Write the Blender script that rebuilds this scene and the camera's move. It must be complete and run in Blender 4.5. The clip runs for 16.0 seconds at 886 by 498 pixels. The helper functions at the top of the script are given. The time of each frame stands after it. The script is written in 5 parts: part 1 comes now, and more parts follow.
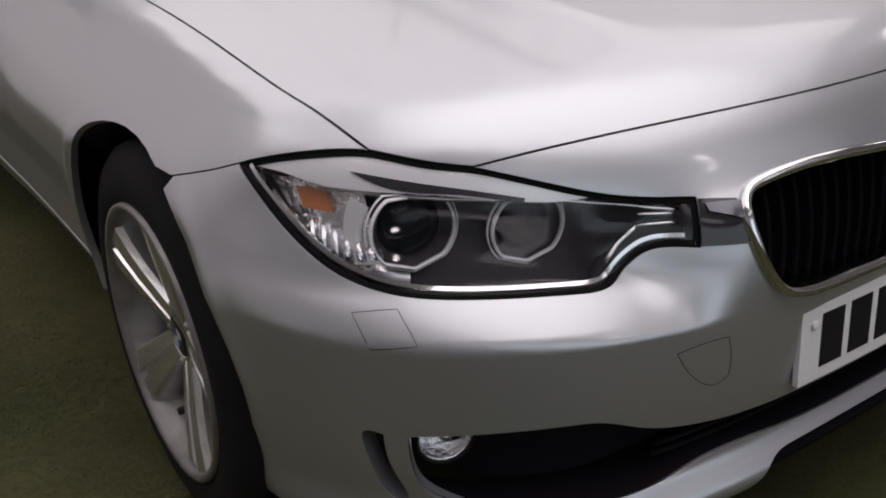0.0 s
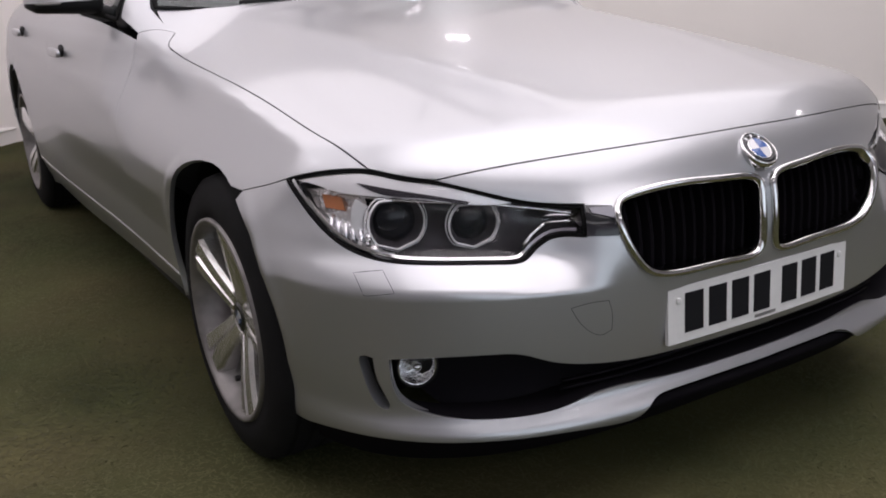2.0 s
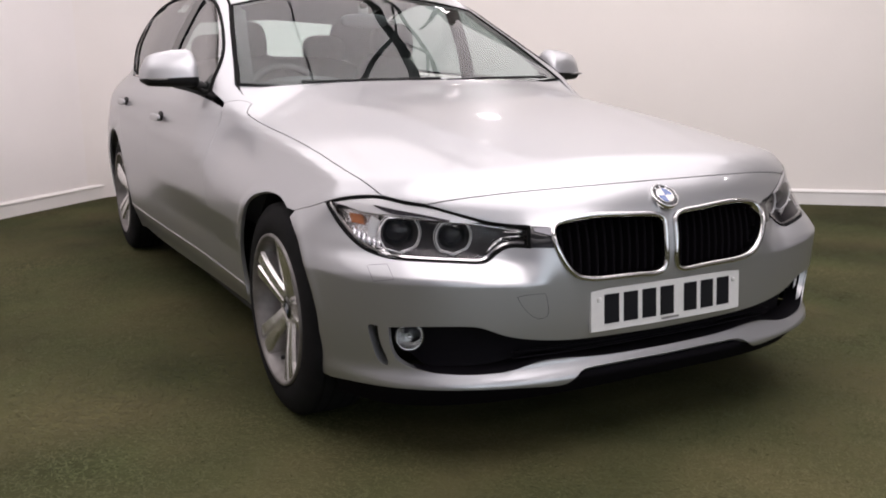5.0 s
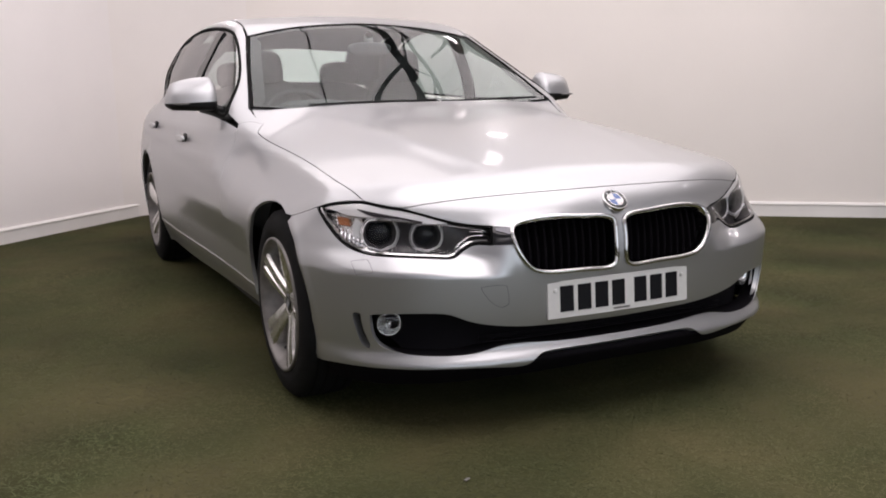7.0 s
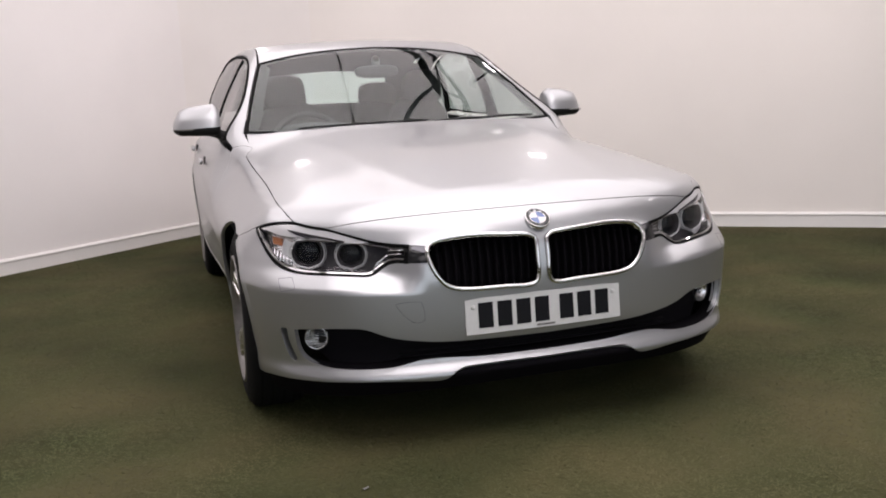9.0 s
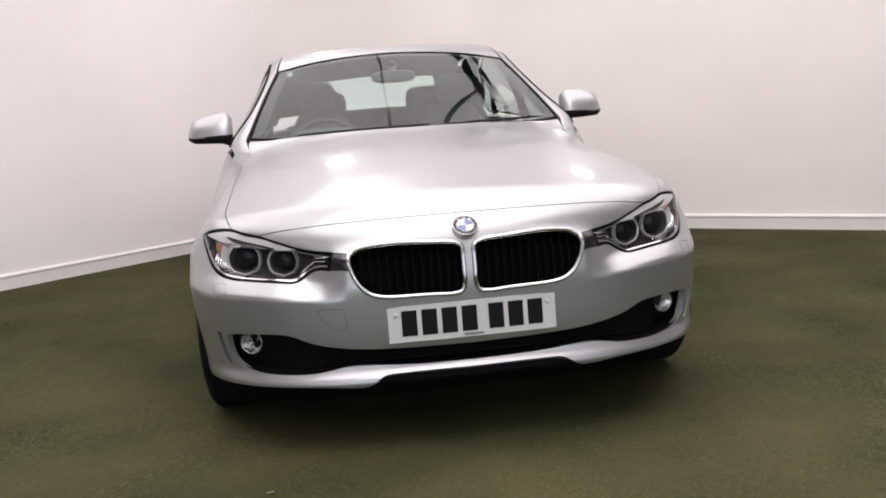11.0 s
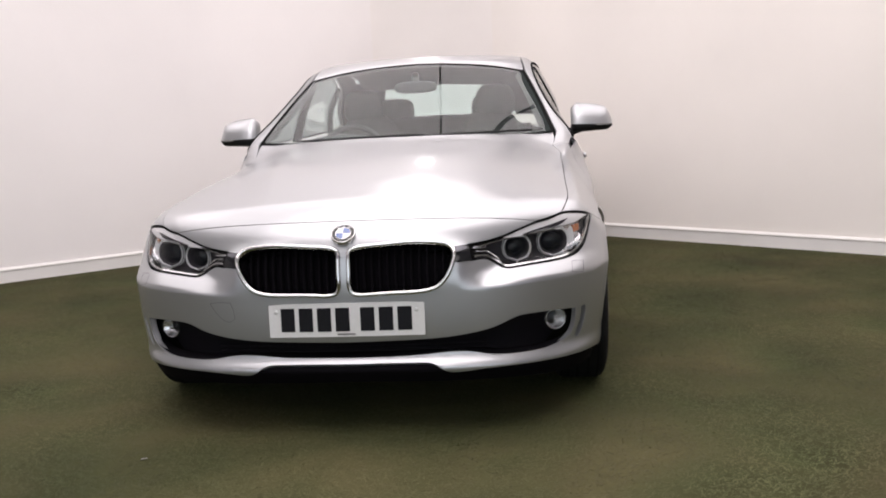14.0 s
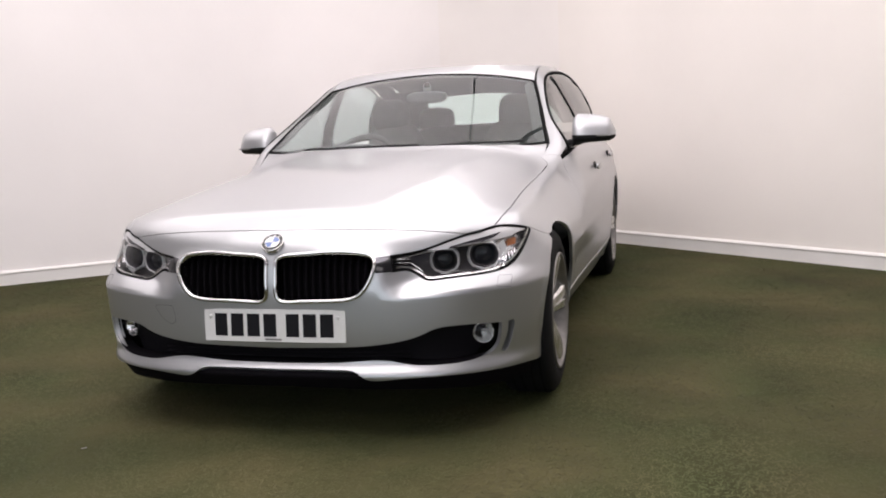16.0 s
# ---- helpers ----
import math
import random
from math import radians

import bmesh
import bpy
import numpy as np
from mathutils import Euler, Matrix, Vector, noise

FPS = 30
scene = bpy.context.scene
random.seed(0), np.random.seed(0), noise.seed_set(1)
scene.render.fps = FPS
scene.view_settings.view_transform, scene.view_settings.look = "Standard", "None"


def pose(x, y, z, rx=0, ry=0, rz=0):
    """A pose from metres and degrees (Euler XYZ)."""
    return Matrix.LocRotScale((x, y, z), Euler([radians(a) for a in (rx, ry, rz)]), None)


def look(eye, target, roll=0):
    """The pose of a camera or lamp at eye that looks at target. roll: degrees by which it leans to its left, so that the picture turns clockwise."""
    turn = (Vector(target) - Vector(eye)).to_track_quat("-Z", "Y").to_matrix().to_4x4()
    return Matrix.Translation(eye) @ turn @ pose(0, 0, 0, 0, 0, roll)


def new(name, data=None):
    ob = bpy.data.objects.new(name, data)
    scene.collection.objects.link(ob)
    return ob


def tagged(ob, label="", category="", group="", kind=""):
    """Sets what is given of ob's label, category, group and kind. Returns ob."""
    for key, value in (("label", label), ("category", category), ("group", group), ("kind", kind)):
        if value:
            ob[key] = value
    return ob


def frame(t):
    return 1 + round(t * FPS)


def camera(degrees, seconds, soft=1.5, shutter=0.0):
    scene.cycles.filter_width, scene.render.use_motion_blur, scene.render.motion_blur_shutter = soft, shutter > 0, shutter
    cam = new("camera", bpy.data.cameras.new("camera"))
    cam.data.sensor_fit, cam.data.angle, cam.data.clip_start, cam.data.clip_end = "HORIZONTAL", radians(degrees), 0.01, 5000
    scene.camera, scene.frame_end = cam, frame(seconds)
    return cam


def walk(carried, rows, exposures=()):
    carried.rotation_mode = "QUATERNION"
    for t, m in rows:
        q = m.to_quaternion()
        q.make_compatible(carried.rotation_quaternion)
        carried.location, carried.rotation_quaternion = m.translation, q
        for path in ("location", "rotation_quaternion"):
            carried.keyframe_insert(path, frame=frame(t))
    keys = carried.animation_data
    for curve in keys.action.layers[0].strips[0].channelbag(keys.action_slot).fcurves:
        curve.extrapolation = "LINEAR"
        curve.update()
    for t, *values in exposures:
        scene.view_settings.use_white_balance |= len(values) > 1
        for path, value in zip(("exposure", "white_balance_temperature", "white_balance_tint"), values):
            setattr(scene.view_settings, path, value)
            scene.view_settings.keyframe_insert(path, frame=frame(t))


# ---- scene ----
cam = camera(52.34, 16.0, soft=1.9)
ROWS = [
    (0.0, -1.2092, -0.4883, 1.0098, 66.100, 1.945, -35.317),
    (0.5, -1.2757, -0.6127, 1.0152, 67.964, 1.362, -34.333),
    (1.0, -1.3363, -0.7166, 1.0245, 69.429, 0.841, -33.349),
    (1.5, -1.3694, -0.8711, 1.0283, 70.617, 1.483, -32.427),
    (2.0, -1.4161, -1.0345, 1.0333, 72.730, 1.995, -31.682),
    (2.5, -1.4773, -1.1667, 1.0253, 73.975, 2.215, -30.738),
    (3.0, -1.5434, -1.2862, 1.0408, 74.559, 2.166, -30.425),
    (3.5, -1.5936, -1.4089, 1.0267, 75.715, 1.895, -29.908),
    (4.0, -1.6378, -1.5171, 1.0284, 76.627, 1.188, -29.799),
    (4.5, -1.6483, -1.6208, 1.0356, 77.531, 0.681, -28.742),
    (7.0, -1.6494, -2.1180, 1.0330, 79.692, 1.102, -25.686),
    (7.5, -1.5633, -2.2297, 1.0438, 80.046, 2.301, -23.556),
    (8.0, -1.3995, -2.3915, 1.0423, 80.673, 2.192, -21.676),
    (8.5, -1.2887, -2.4286, 1.0480, 80.760, 2.741, -19.867),
    (9.0, -1.0952, -2.4437, 1.0520, 80.645, 2.783, -17.481),
    (11.5, -0.2442, -2.6342, 1.0351, 81.391, 3.679, -6.023),
    (12.0, -0.0393, -2.7040, 1.0380, 81.736, 3.063, -3.692),
    (12.5, 0.1187, -2.7395, 1.0304, 82.120, 2.955, -1.059),
    (13.0, 0.2680, -2.7322, 1.0302, 82.152, 2.579, 0.112),
    (13.5, 0.4206, -2.7285, 1.0222, 81.705, 2.654, 2.247),
    (14.0, 0.6394, -2.7666, 1.0336, 81.852, 2.659, 5.803),
    (14.5, 0.8147, -2.7758, 1.0250, 82.475, 3.168, 8.086),
    (15.0, 0.9767, -2.7306, 1.0297, 82.667, 3.030, 10.289),
    (15.5, 1.1419, -2.6866, 1.0292, 81.988, 2.500, 12.423),
    (16.0, 1.3500, -2.6722, 1.0338, 82.492, 2.390, 14.754),
]
EXPOSURES = [(0.0, -0.56, 6420, 11.5), (1.5, -0.33, 6330, 12), (3.0, 0.0, 6340, 12.5), (4.5, 0.05, 6500, 12), (7.0, -0.07, 6560, 11), (9.0, -0.05, 6560, 10.5), (12.0, 0.10, 6570, 10), (14.0, 0.11, 6570, 10), (16.0, 0.17, 6560, 10)]
walk(cam, [(t, pose(x, y, z, rx, ry, rz)) for t, x, y, z, rx, ry, rz in ROWS], EXPOSURES)

# ---- light ----
world = bpy.data.worlds.new("world")
scene.world = world
world.use_nodes = True
world.node_tree.nodes["Background"].inputs[0].default_value = (0.9, 0.92, 1.0, 1)
world.node_tree.nodes["Background"].inputs[1].default_value = 0.05


# ---- materials ----
def material(name, base, rough=0.5, metal=0.0, coat=0.0, coat_rough=0.03, vary=0.0, scale=8.0, bump=0.0, bump_scale=60.0, spec=0.5, alpha=1.0, transmission=0.0, rough_vary=0.0):
    """A Principled material with two scales of colour variation and fine relief."""
    m = bpy.data.materials.new(name)
    m.use_nodes = True
    nt = m.node_tree
    b = nt.nodes["Principled BSDF"]
    b.inputs["Base Color"].default_value = (*base, 1)
    b.inputs["Roughness"].default_value = rough
    b.inputs["Metallic"].default_value = metal
    b.inputs["Coat Weight"].default_value = coat
    b.inputs["Coat Roughness"].default_value = coat_rough
    b.inputs["Specular IOR Level"].default_value = spec
    b.inputs["Transmission Weight"].default_value = transmission
    co = nt.nodes.new("ShaderNodeTexCoord")
    if vary or rough_vary:
        big = nt.nodes.new("ShaderNodeTexNoise")
        big.inputs["Scale"].default_value = scale
        big.inputs["Detail"].default_value = 8
        nt.links.new(co.outputs["Object"], big.inputs["Vector"])
        if vary:
            ramp = nt.nodes.new("ShaderNodeMapRange")
            ramp.inputs[1].default_value, ramp.inputs[2].default_value = 0.3, 0.7
            ramp.inputs[3].default_value, ramp.inputs[4].default_value = 1 - vary, 1 + vary
            nt.links.new(big.outputs["Fac"], ramp.inputs[0])
            mul = nt.nodes.new("ShaderNodeVectorMath")
            mul.operation = "SCALE"
            mul.inputs[0].default_value = base
            nt.links.new(ramp.outputs[0], mul.inputs["Scale"])
            nt.links.new(mul.outputs[0], b.inputs["Base Color"])
        if rough_vary:
            rr = nt.nodes.new("ShaderNodeMapRange")
            rr.inputs[1].default_value, rr.inputs[2].default_value = 0.3, 0.7
            rr.inputs[3].default_value, rr.inputs[4].default_value = rough - rough_vary, rough + rough_vary
            nt.links.new(big.outputs["Fac"], rr.inputs[0])
            nt.links.new(rr.outputs[0], b.inputs["Roughness"])
    if bump:
        fine = nt.nodes.new("ShaderNodeTexNoise")
        fine.inputs["Scale"].default_value = bump_scale
        fine.inputs["Detail"].default_value = 4
        nt.links.new(co.outputs["Object"], fine.inputs["Vector"])
        bn = nt.nodes.new("ShaderNodeBump")
        bn.inputs["Strength"].default_value = bump
        bn.inputs["Distance"].default_value = 0.005
        nt.links.new(fine.outputs["Fac"], bn.inputs["Height"])
        nt.links.new(bn.outputs["Normal"], b.inputs["Normal"])
    return m


PAINT = material("silver_paint", (0.415, 0.422, 0.438), 0.36, 0.78, coat=0.46, coat_rough=0.07, vary=0.03, scale=1200)
CHROME = material("chrome", (0.62, 0.62, 0.62), 0.08, 1.0, rough_vary=0.03, scale=30)
BLACK = material("black_plastic", (0.008, 0.008, 0.0085), 0.55, spec=0.25, bump=0.15, bump_scale=300)
GLOSS_BLACK = material("gloss_black", (0.01, 0.01, 0.012), 0.12)
RUBBER = material("tyre_rubber", (0.007, 0.007, 0.0075), 0.85, spec=0.14, vary=0.2, scale=20, bump=0.2, bump_scale=200)
SEAL = material("rubber_seal", (0.006, 0.006, 0.006), 0.9, spec=0.1)
WALL = material("painted_wall", (0.83, 0.80, 0.79), 0.7, vary=0.03, scale=1.1, bump=0.1, bump_scale=40)
WALL_CREAM = material("cream_painted_wall", (0.825, 0.785, 0.745), 0.7, vary=0.025, scale=1.2, bump=0.1, bump_scale=40)
WALL_COVE = material("corner_painted_wall", (0.828, 0.793, 0.768), 0.7, vary=0.03, scale=1.1, bump=0.1, bump_scale=40)
# lilac of the unseen wall, chosen to tint what the bumper reflects
WALL_TINT = material("pale_lilac_tint_wall", (0.79, 0.765, 0.89), 0.7, vary=0.02, scale=1.5, bump=0.1, bump_scale=40)
SKIRT = material("gloss_white_paint", (0.8, 0.78, 0.76), 0.35, vary=0.03, scale=4)
FROST = material("frosted_glass", (0.75, 0.78, 0.80), 0.6)
TURF = material("turf_base", (0.056, 0.057, 0.024), 0.95, vary=0.4, scale=1.6, bump=0.6, bump_scale=90, spec=0.1)


# ---- shapes ----
def mesh_object(name, verts, faces, mat, parent=None, label="", smooth=True, normals=None):
    me = bpy.data.meshes.new(name)
    me.from_pydata([tuple(v) for v in verts], [], [tuple(f) for f in faces])
    me.materials.append(mat)
    if smooth:
        me.shade_smooth()
    if normals is not None:
        me.normals_split_custom_set_from_vertices(normals)
    ob = new(name, me)
    if parent:
        ob.parent = parent
    if label:
        ob["label"] = label
    return ob


def part(name, bm, mat, parent, label="", smooth=False):
    """Links a bmesh as one mesh object under a thing or a part."""
    me = bpy.data.meshes.new(name)
    bm.to_mesh(me)
    bm.free()
    me.materials.append(mat)
    if smooth:
        me.shade_smooth()
    ob = new(name, me)
    if parent:
        ob.parent = parent
    if label:
        ob["label"] = label
    return ob


def box_bm(x0, x1, y0, y1, z0, z1, bevel=0.0, bm=None):
    bm = bm or bmesh.new()
    r = bmesh.ops.create_cube(bm, size=1)
    for v in r["verts"]:
        v.co = Vector((x0 + (v.co.x + 0.5) * (x1 - x0), y0 + (v.co.y + 0.5) * (y1 - y0), z0 + (v.co.z + 0.5) * (z1 - z0)))
    if bevel:
        es = list({e for v in r["verts"] for e in v.link_edges})
        bmesh.ops.bevel(bm, geom=es, offset=bevel, segments=2, affect="EDGES", profile=0.5)
    return bm


def two_tone(m, a, b, scale, lo=0.42, hi=0.58):
    """Gives a material patches of two colours, with its finer light and dark variation kept."""
    nt = m.node_tree
    p = nt.nodes["Principled BSDF"]
    co, tex, ramp, mix = (nt.nodes.new("ShaderNode" + k) for k in ("TexCoord", "TexNoise", "MapRange", "Mix"))
    mix.data_type = "RGBA"
    tex.inputs["Scale"].default_value, tex.inputs["Detail"].default_value = scale, 5
    ramp.inputs[1].default_value, ramp.inputs[2].default_value = lo, hi
    mix.inputs[6].default_value, mix.inputs[7].default_value = (*a, 1), (*b, 1)
    nt.links.new(co.outputs["Object"], tex.inputs["Vector"])
    nt.links.new(tex.outputs["Fac"], ramp.inputs[0])
    nt.links.new(ramp.outputs[0], mix.inputs[0])
    old = p.inputs["Base Color"].links[0].from_node
    nt.links.new(mix.outputs[2], old.inputs[0])
    return m


two_tone(TURF, (0.051, 0.057, 0.023), (0.062, 0.057, 0.026), 1.7, 0.35, 0.65)


def spline(xs, ys):
    """A natural cubic spline, straight beyond its ends."""
    xs, ys = np.array(xs, float), np.array(ys, float)
    n, h = len(xs), np.diff(xs)
    A, r = np.eye(n), np.zeros(n)
    for i in range(1, n - 1):
        A[i, i - 1:i + 2] = h[i - 1], 2 * (h[i - 1] + h[i]), h[i]
        r[i] = 6 * ((ys[i + 1] - ys[i]) / h[i] - (ys[i] - ys[i - 1]) / h[i - 1])
    m = np.linalg.solve(A, r)

    def at(x):
        x = np.asarray(x, float)
        q = np.clip(x, xs[0], xs[-1])
        i = np.clip(np.searchsorted(xs, q) - 1, 0, n - 2)
        a, b = (xs[i + 1] - q) / h[i], (q - xs[i]) / h[i]
        y = a * ys[i] + b * ys[i + 1] + ((a ** 3 - a) * m[i] + (b ** 3 - b) * m[i + 1]) * h[i] ** 2 / 6
        s0 = (ys[1] - ys[0]) / h[0] - h[0] / 6 * m[1]
        s1 = (ys[-1] - ys[-2]) / h[-1] + h[-1] / 6 * m[-2]
        return y + np.minimum(x - xs[0], 0) * s0 + np.maximum(x - xs[-1], 0) * s1
    return at


def step01(x, a, b):
    t = np.clip((x - a) / (b - a), 0, 1)
    return t * t * (3 - 2 * t)


def smax(a, b, k):
    h = np.maximum(k - np.abs(a - b), 0) / k
    return np.maximum(a, b) + h * h * k / 4


# ---- the car's outer skin, as signed functions of place: below nought is inside ----
FRONT_Y = spline([0.10, 0.185, 0.212, 0.235, 0.262, 0.30, 0.36, 0.45, 0.52, 0.60, 0.66, 0.70, 0.74], [0.17, 0.099, 0.076, 0.073, 0.094, 0.097, 0.089, 0.084, 0.083, 0.092, 0.106, 0.122, 0.15])
HALF_W = spline([0.10, 0.20, 0.30, 0.42, 0.55, 0.64, 0.70, 0.76, 0.84, 0.92, 1.0], [0.845, 0.868, 0.885, 0.896, 0.904, 0.905, 0.900, 0.888, 0.868, 0.845, 0.81])
HOOD_C = spline([0.05, 0.126, 0.20, 0.35, 0.60, 1.0, 1.3, 1.55, 2.0, 3.0, 3.9, 4.3, 4.6], [0.684, 0.733, 0.762, 0.795, 0.843, 0.898, 0.930, 0.955, 0.97, 0.99, 1.00, 0.985, 0.95])
HOOD_E = spline([0.05, 0.33, 0.58, 0.96, 1.25, 1.44, 1.7, 2.0, 2.6, 3.4, 3.9, 4.3, 4.6], [0.63, 0.712, 0.755, 0.804, 0.830, 0.848, 0.880, 0.905, 0.922, 0.935, 0.94, 0.93, 0.90])


def LEDGE(x, z):
    up = smax(1.05 * (z - 0.507 + 0.021 * step01(x, 0.70, 0.40)), 0 * z, 0.005)
    return -smax(-up, -0.057 + 0 * z, 0.014)


Y_FRONT, Y_REAR = 0.85, 3.72


def SQUARE(z):
    return 3.3 - 0.7 * step01(z, 0.50, 0.66)


def lower(p):
    x, y, z = np.abs(p[..., 0]), p[..., 1], p[..., 2]
    w = HALF_W(z) * (1 - 0.02 * step01(y, 3.4, 4.6))
    w = w - 0.03 * step01(z, 0.29, 0.17) * step01(y, 1.0, 1.2) * step01(y, 3.4, 3.2)
    w = w + 0.006 * np.exp(-((z - 0.70 - 0.045 * (y - 1.2)) / 0.035) ** 2) * step01(y, 1.15, 1.7)
    w = w - 0.24 * np.clip(0.535 - z, 0, 0.13) * step01(y, 1.06, 1.22) * step01(y, 3.05, 1.5)
    for cy in (0.785, 3.595):
        r = np.hypot((y - cy) / 0.318, (z - 0.318) / 0.366)
        w = w + 0.006 * np.exp(-((r - 1.05) / 0.05) ** 2) * step01(z, 0.30, 0.42)
    d = Y_FRONT - FRONT_Y(z) - LEDGE(x, z) * step01(x, 0.36 - 0.24 * step01(z, 0.60, 0.67), 0.50 + 0.24 * step01(z, 0.60, 0.67))
    dr = 0.90 - 0.25 * np.maximum(z - 0.62, 0) ** 2 - 0.5 * np.maximum(0.45 - z, 0) ** 2
    q = np.where(y < Y_FRONT, (Y_FRONT - y) / d, np.maximum(y - Y_REAR, 0) / dr)
    n = SQUARE(z)
    ring = ((np.maximum(q, 0) ** n + (x / w) ** n) ** (1 / n) - 1) * 0.85
    top = z - (HOOD_C(y) + (HOOD_E(y) - HOOD_C(y)) * (x / 0.745) ** (2.2 + 1.7 * step01(y, 0.2, 2.0)))
    top = top + 0.85 * (smax(x - 0.782, 0 * x, 0.010) * step01(y, 0.35, 0.55) * step01(y, 1.75, 1.35))
    top = top - 0.004 * np.exp(-((x - 0.30 - 0.17 * (y - 0.15)) / 0.05) ** 2) * step01(y, 0.16, 0.5) * step01(y, 1.6, 1.2)
    return smax(ring, top, 0.06 + 0.07 * step01(y, 0.36, 0.16) * step01(x, 0.78, 0.5) - 0.024 * step01(y, 0.35, 0.6) * step01(y, 1.7, 1.4))


ROOF_C = spline([1.45, 1.60, 1.95, 2.10, 2.20, 2.27, 2.40, 2.65, 3.0, 3.3, 3.6, 3.9, 4.2, 4.5], [0.88, 0.965, 1.17, 1.2545, 1.3105, 1.344, 1.380, 1.409, 1.406, 1.368, 1.295, 1.18, 1.03, 0.87])
CABIN_W = spline([0.80, 0.93, 1.0, 1.1, 1.2, 1.3, 1.4, 1.5], [0.875, 0.82, 0.787, 0.737, 0.687, 0.635, 0.575, 0.51])


def cabin(p):
    x, y, z = np.abs(p[..., 0]), p[..., 1], p[..., 2]
    bow = (x / 0.65) ** 2
    yy = y - 0.05 * bow * step01(y, 3.0, 2.2) + 0.10 * bow * step01(y, 3.0, 3.8)
    top = (z - ROOF_C(yy) + 0.035 * bow * step01(y, 1.7, 2.5)) * 0.9
    side = (x - CABIN_W(np.maximum(z, 0.86)) - 0.055 * step01(y, 2.15, 3.1) * step01(z, 0.93, 1.16) + 0.10 * step01(y, 3.2, 4.3) + 0.13 * step01(y, 1.75, 1.35)) * 0.9
    return smax(smax(top, side, 0.06), 0.80 - z, 0.08)


def shell(p):
    return -smax(-lower(p), -cabin(p), 0.07)


def slope(field, p):
    e = 0.0008
    g = np.stack([field(p + np.eye(3)[k] * e) - field(p - np.eye(3)[k] * e) for k in range(3)], -1)
    return g / (2 * e)


def unit(v):
    return v / np.maximum(np.linalg.norm(v, axis=-1, keepdims=True), 1e-9)


def snap(field, p):
    p = np.array(p, float)
    for _ in range(12):
        g = slope(field, p)
        p = p - np.clip(field(p)[..., None], -0.05, 0.05) * g / np.maximum((g * g).sum(-1, keepdims=True), 1e-6)
    return p


class Around:
    """Rays from one centre, in all directions to the front and side."""
    c = np.array([0, 0.95, 0.35])

    def flat(s, p):
        d = unit(p - s.c)
        return np.stack([np.arctan2(d[..., 0], -d[..., 1]), np.arcsin(d[..., 2])], -1) * 0.85

    def ray(s, uv):
        a, b = uv[..., 0] / 0.85, uv[..., 1] / 0.85
        return np.broadcast_to(s.c, uv.shape[:-1] + (3,)), np.stack([np.sin(a) * np.cos(b), -np.cos(a) * np.cos(b), np.sin(b)], -1)


class Rear(Around):
    c = np.array([0, 3.5, 0.45])

    def flat(s, p):
        d = unit((p - s.c) * np.array([1, -1, 1]))
        return np.stack([np.arctan2(d[..., 0], -d[..., 1]), np.arcsin(d[..., 2])], -1) * 0.85

    def ray(s, uv):
        o, d = Around.ray(s, uv)
        return o, d * np.array([1, -1, 1])


class Rolled:
    """Rays across the car from a lengthwise axis, for the side that turns over into the top."""
    def flat(s, p):
        return np.stack([p[..., 1], np.arctan2(p[..., 2] - 0.25, p[..., 0]) * 0.85], -1)

    def ray(s, uv):
        a = uv[..., 1] / 0.85
        z = np.zeros_like(a)
        return np.stack([z, uv[..., 0], z + 0.25], -1), np.stack([np.cos(a), z, np.sin(a)], -1)


class Above:
    def __init__(s, z0=0.3):
        s.z0 = z0

    def flat(s, p):
        return p[..., :2]

    def ray(s, uv):
        z = np.zeros_like(uv[..., 0])
        return np.stack([uv[..., 0], uv[..., 1], z + s.z0], -1), np.stack([z, z, z + 1], -1)


class Beside:
    def flat(s, p):
        return p[..., 1:]

    def ray(s, uv):
        z = np.zeros_like(uv[..., 0])
        return np.stack([z, uv[..., 0], uv[..., 1]], -1), np.stack([z + 1, z, z], -1)


class Ahead:
    def flat(s, p):
        return p[..., ::2]

    def ray(s, uv):
        z = np.zeros_like(uv[..., 0])
        return np.stack([uv[..., 0], z + 1.0, uv[..., 1]], -1), np.stack([z, z - 1, z], -1)


def meet(field, proj, uv):
    o, d = proj.ray(uv)
    a, b = np.zeros(len(uv)), np.full(len(uv), 1.6)
    for _ in range(34):
        m = (a + b) / 2
        out = field(o + d * m[:, None]) > 0
        a, b = np.where(out, a, m), np.where(out, m, b)
    return o + d * a[:, None]


def inside(poly, q):
    x, y = q[:, 0], q[:, 1]
    c = np.zeros(len(q), bool)
    for (x0, y0), (x1, y1) in zip(poly, np.roll(poly, -1, 0)):
        if y0 != y1:
            c ^= ((y0 > y) != (y1 > y)) & (x < (x1 - x0) * (y - y0) / (y1 - y0) + x0)
    return c


def dense(pts, step):
    """Points at even steps along a polyline, without its last point."""
    pts = np.array(pts, float)
    out = []
    for a, b in zip(pts[:-1], pts[1:]):
        n = max(1, int(round(np.linalg.norm(b - a) / step)))
        out += [a + (b - a) * i / n for i in range(n)]
    return np.array(out)


def bend(pts, n=10):
    """A smooth curve through points."""
    pts = np.array(pts, float)
    if len(pts) < 3:
        return pts
    t = np.concatenate([[0], np.cumsum(np.linalg.norm(np.diff(pts, axis=0), axis=1) ** 0.7)])
    q = np.linspace(0, t[-1], n * (len(pts) - 1) + 1)
    return np.stack([spline(t, pts[:, k])(q) for k in range(pts.shape[1])], -1)


def loop(*runs):
    """A closed outline from runs of points that share their ends; each run is a smooth curve, a run of two is straight."""
    return np.concatenate([bend(r)[:-1] for r in runs])


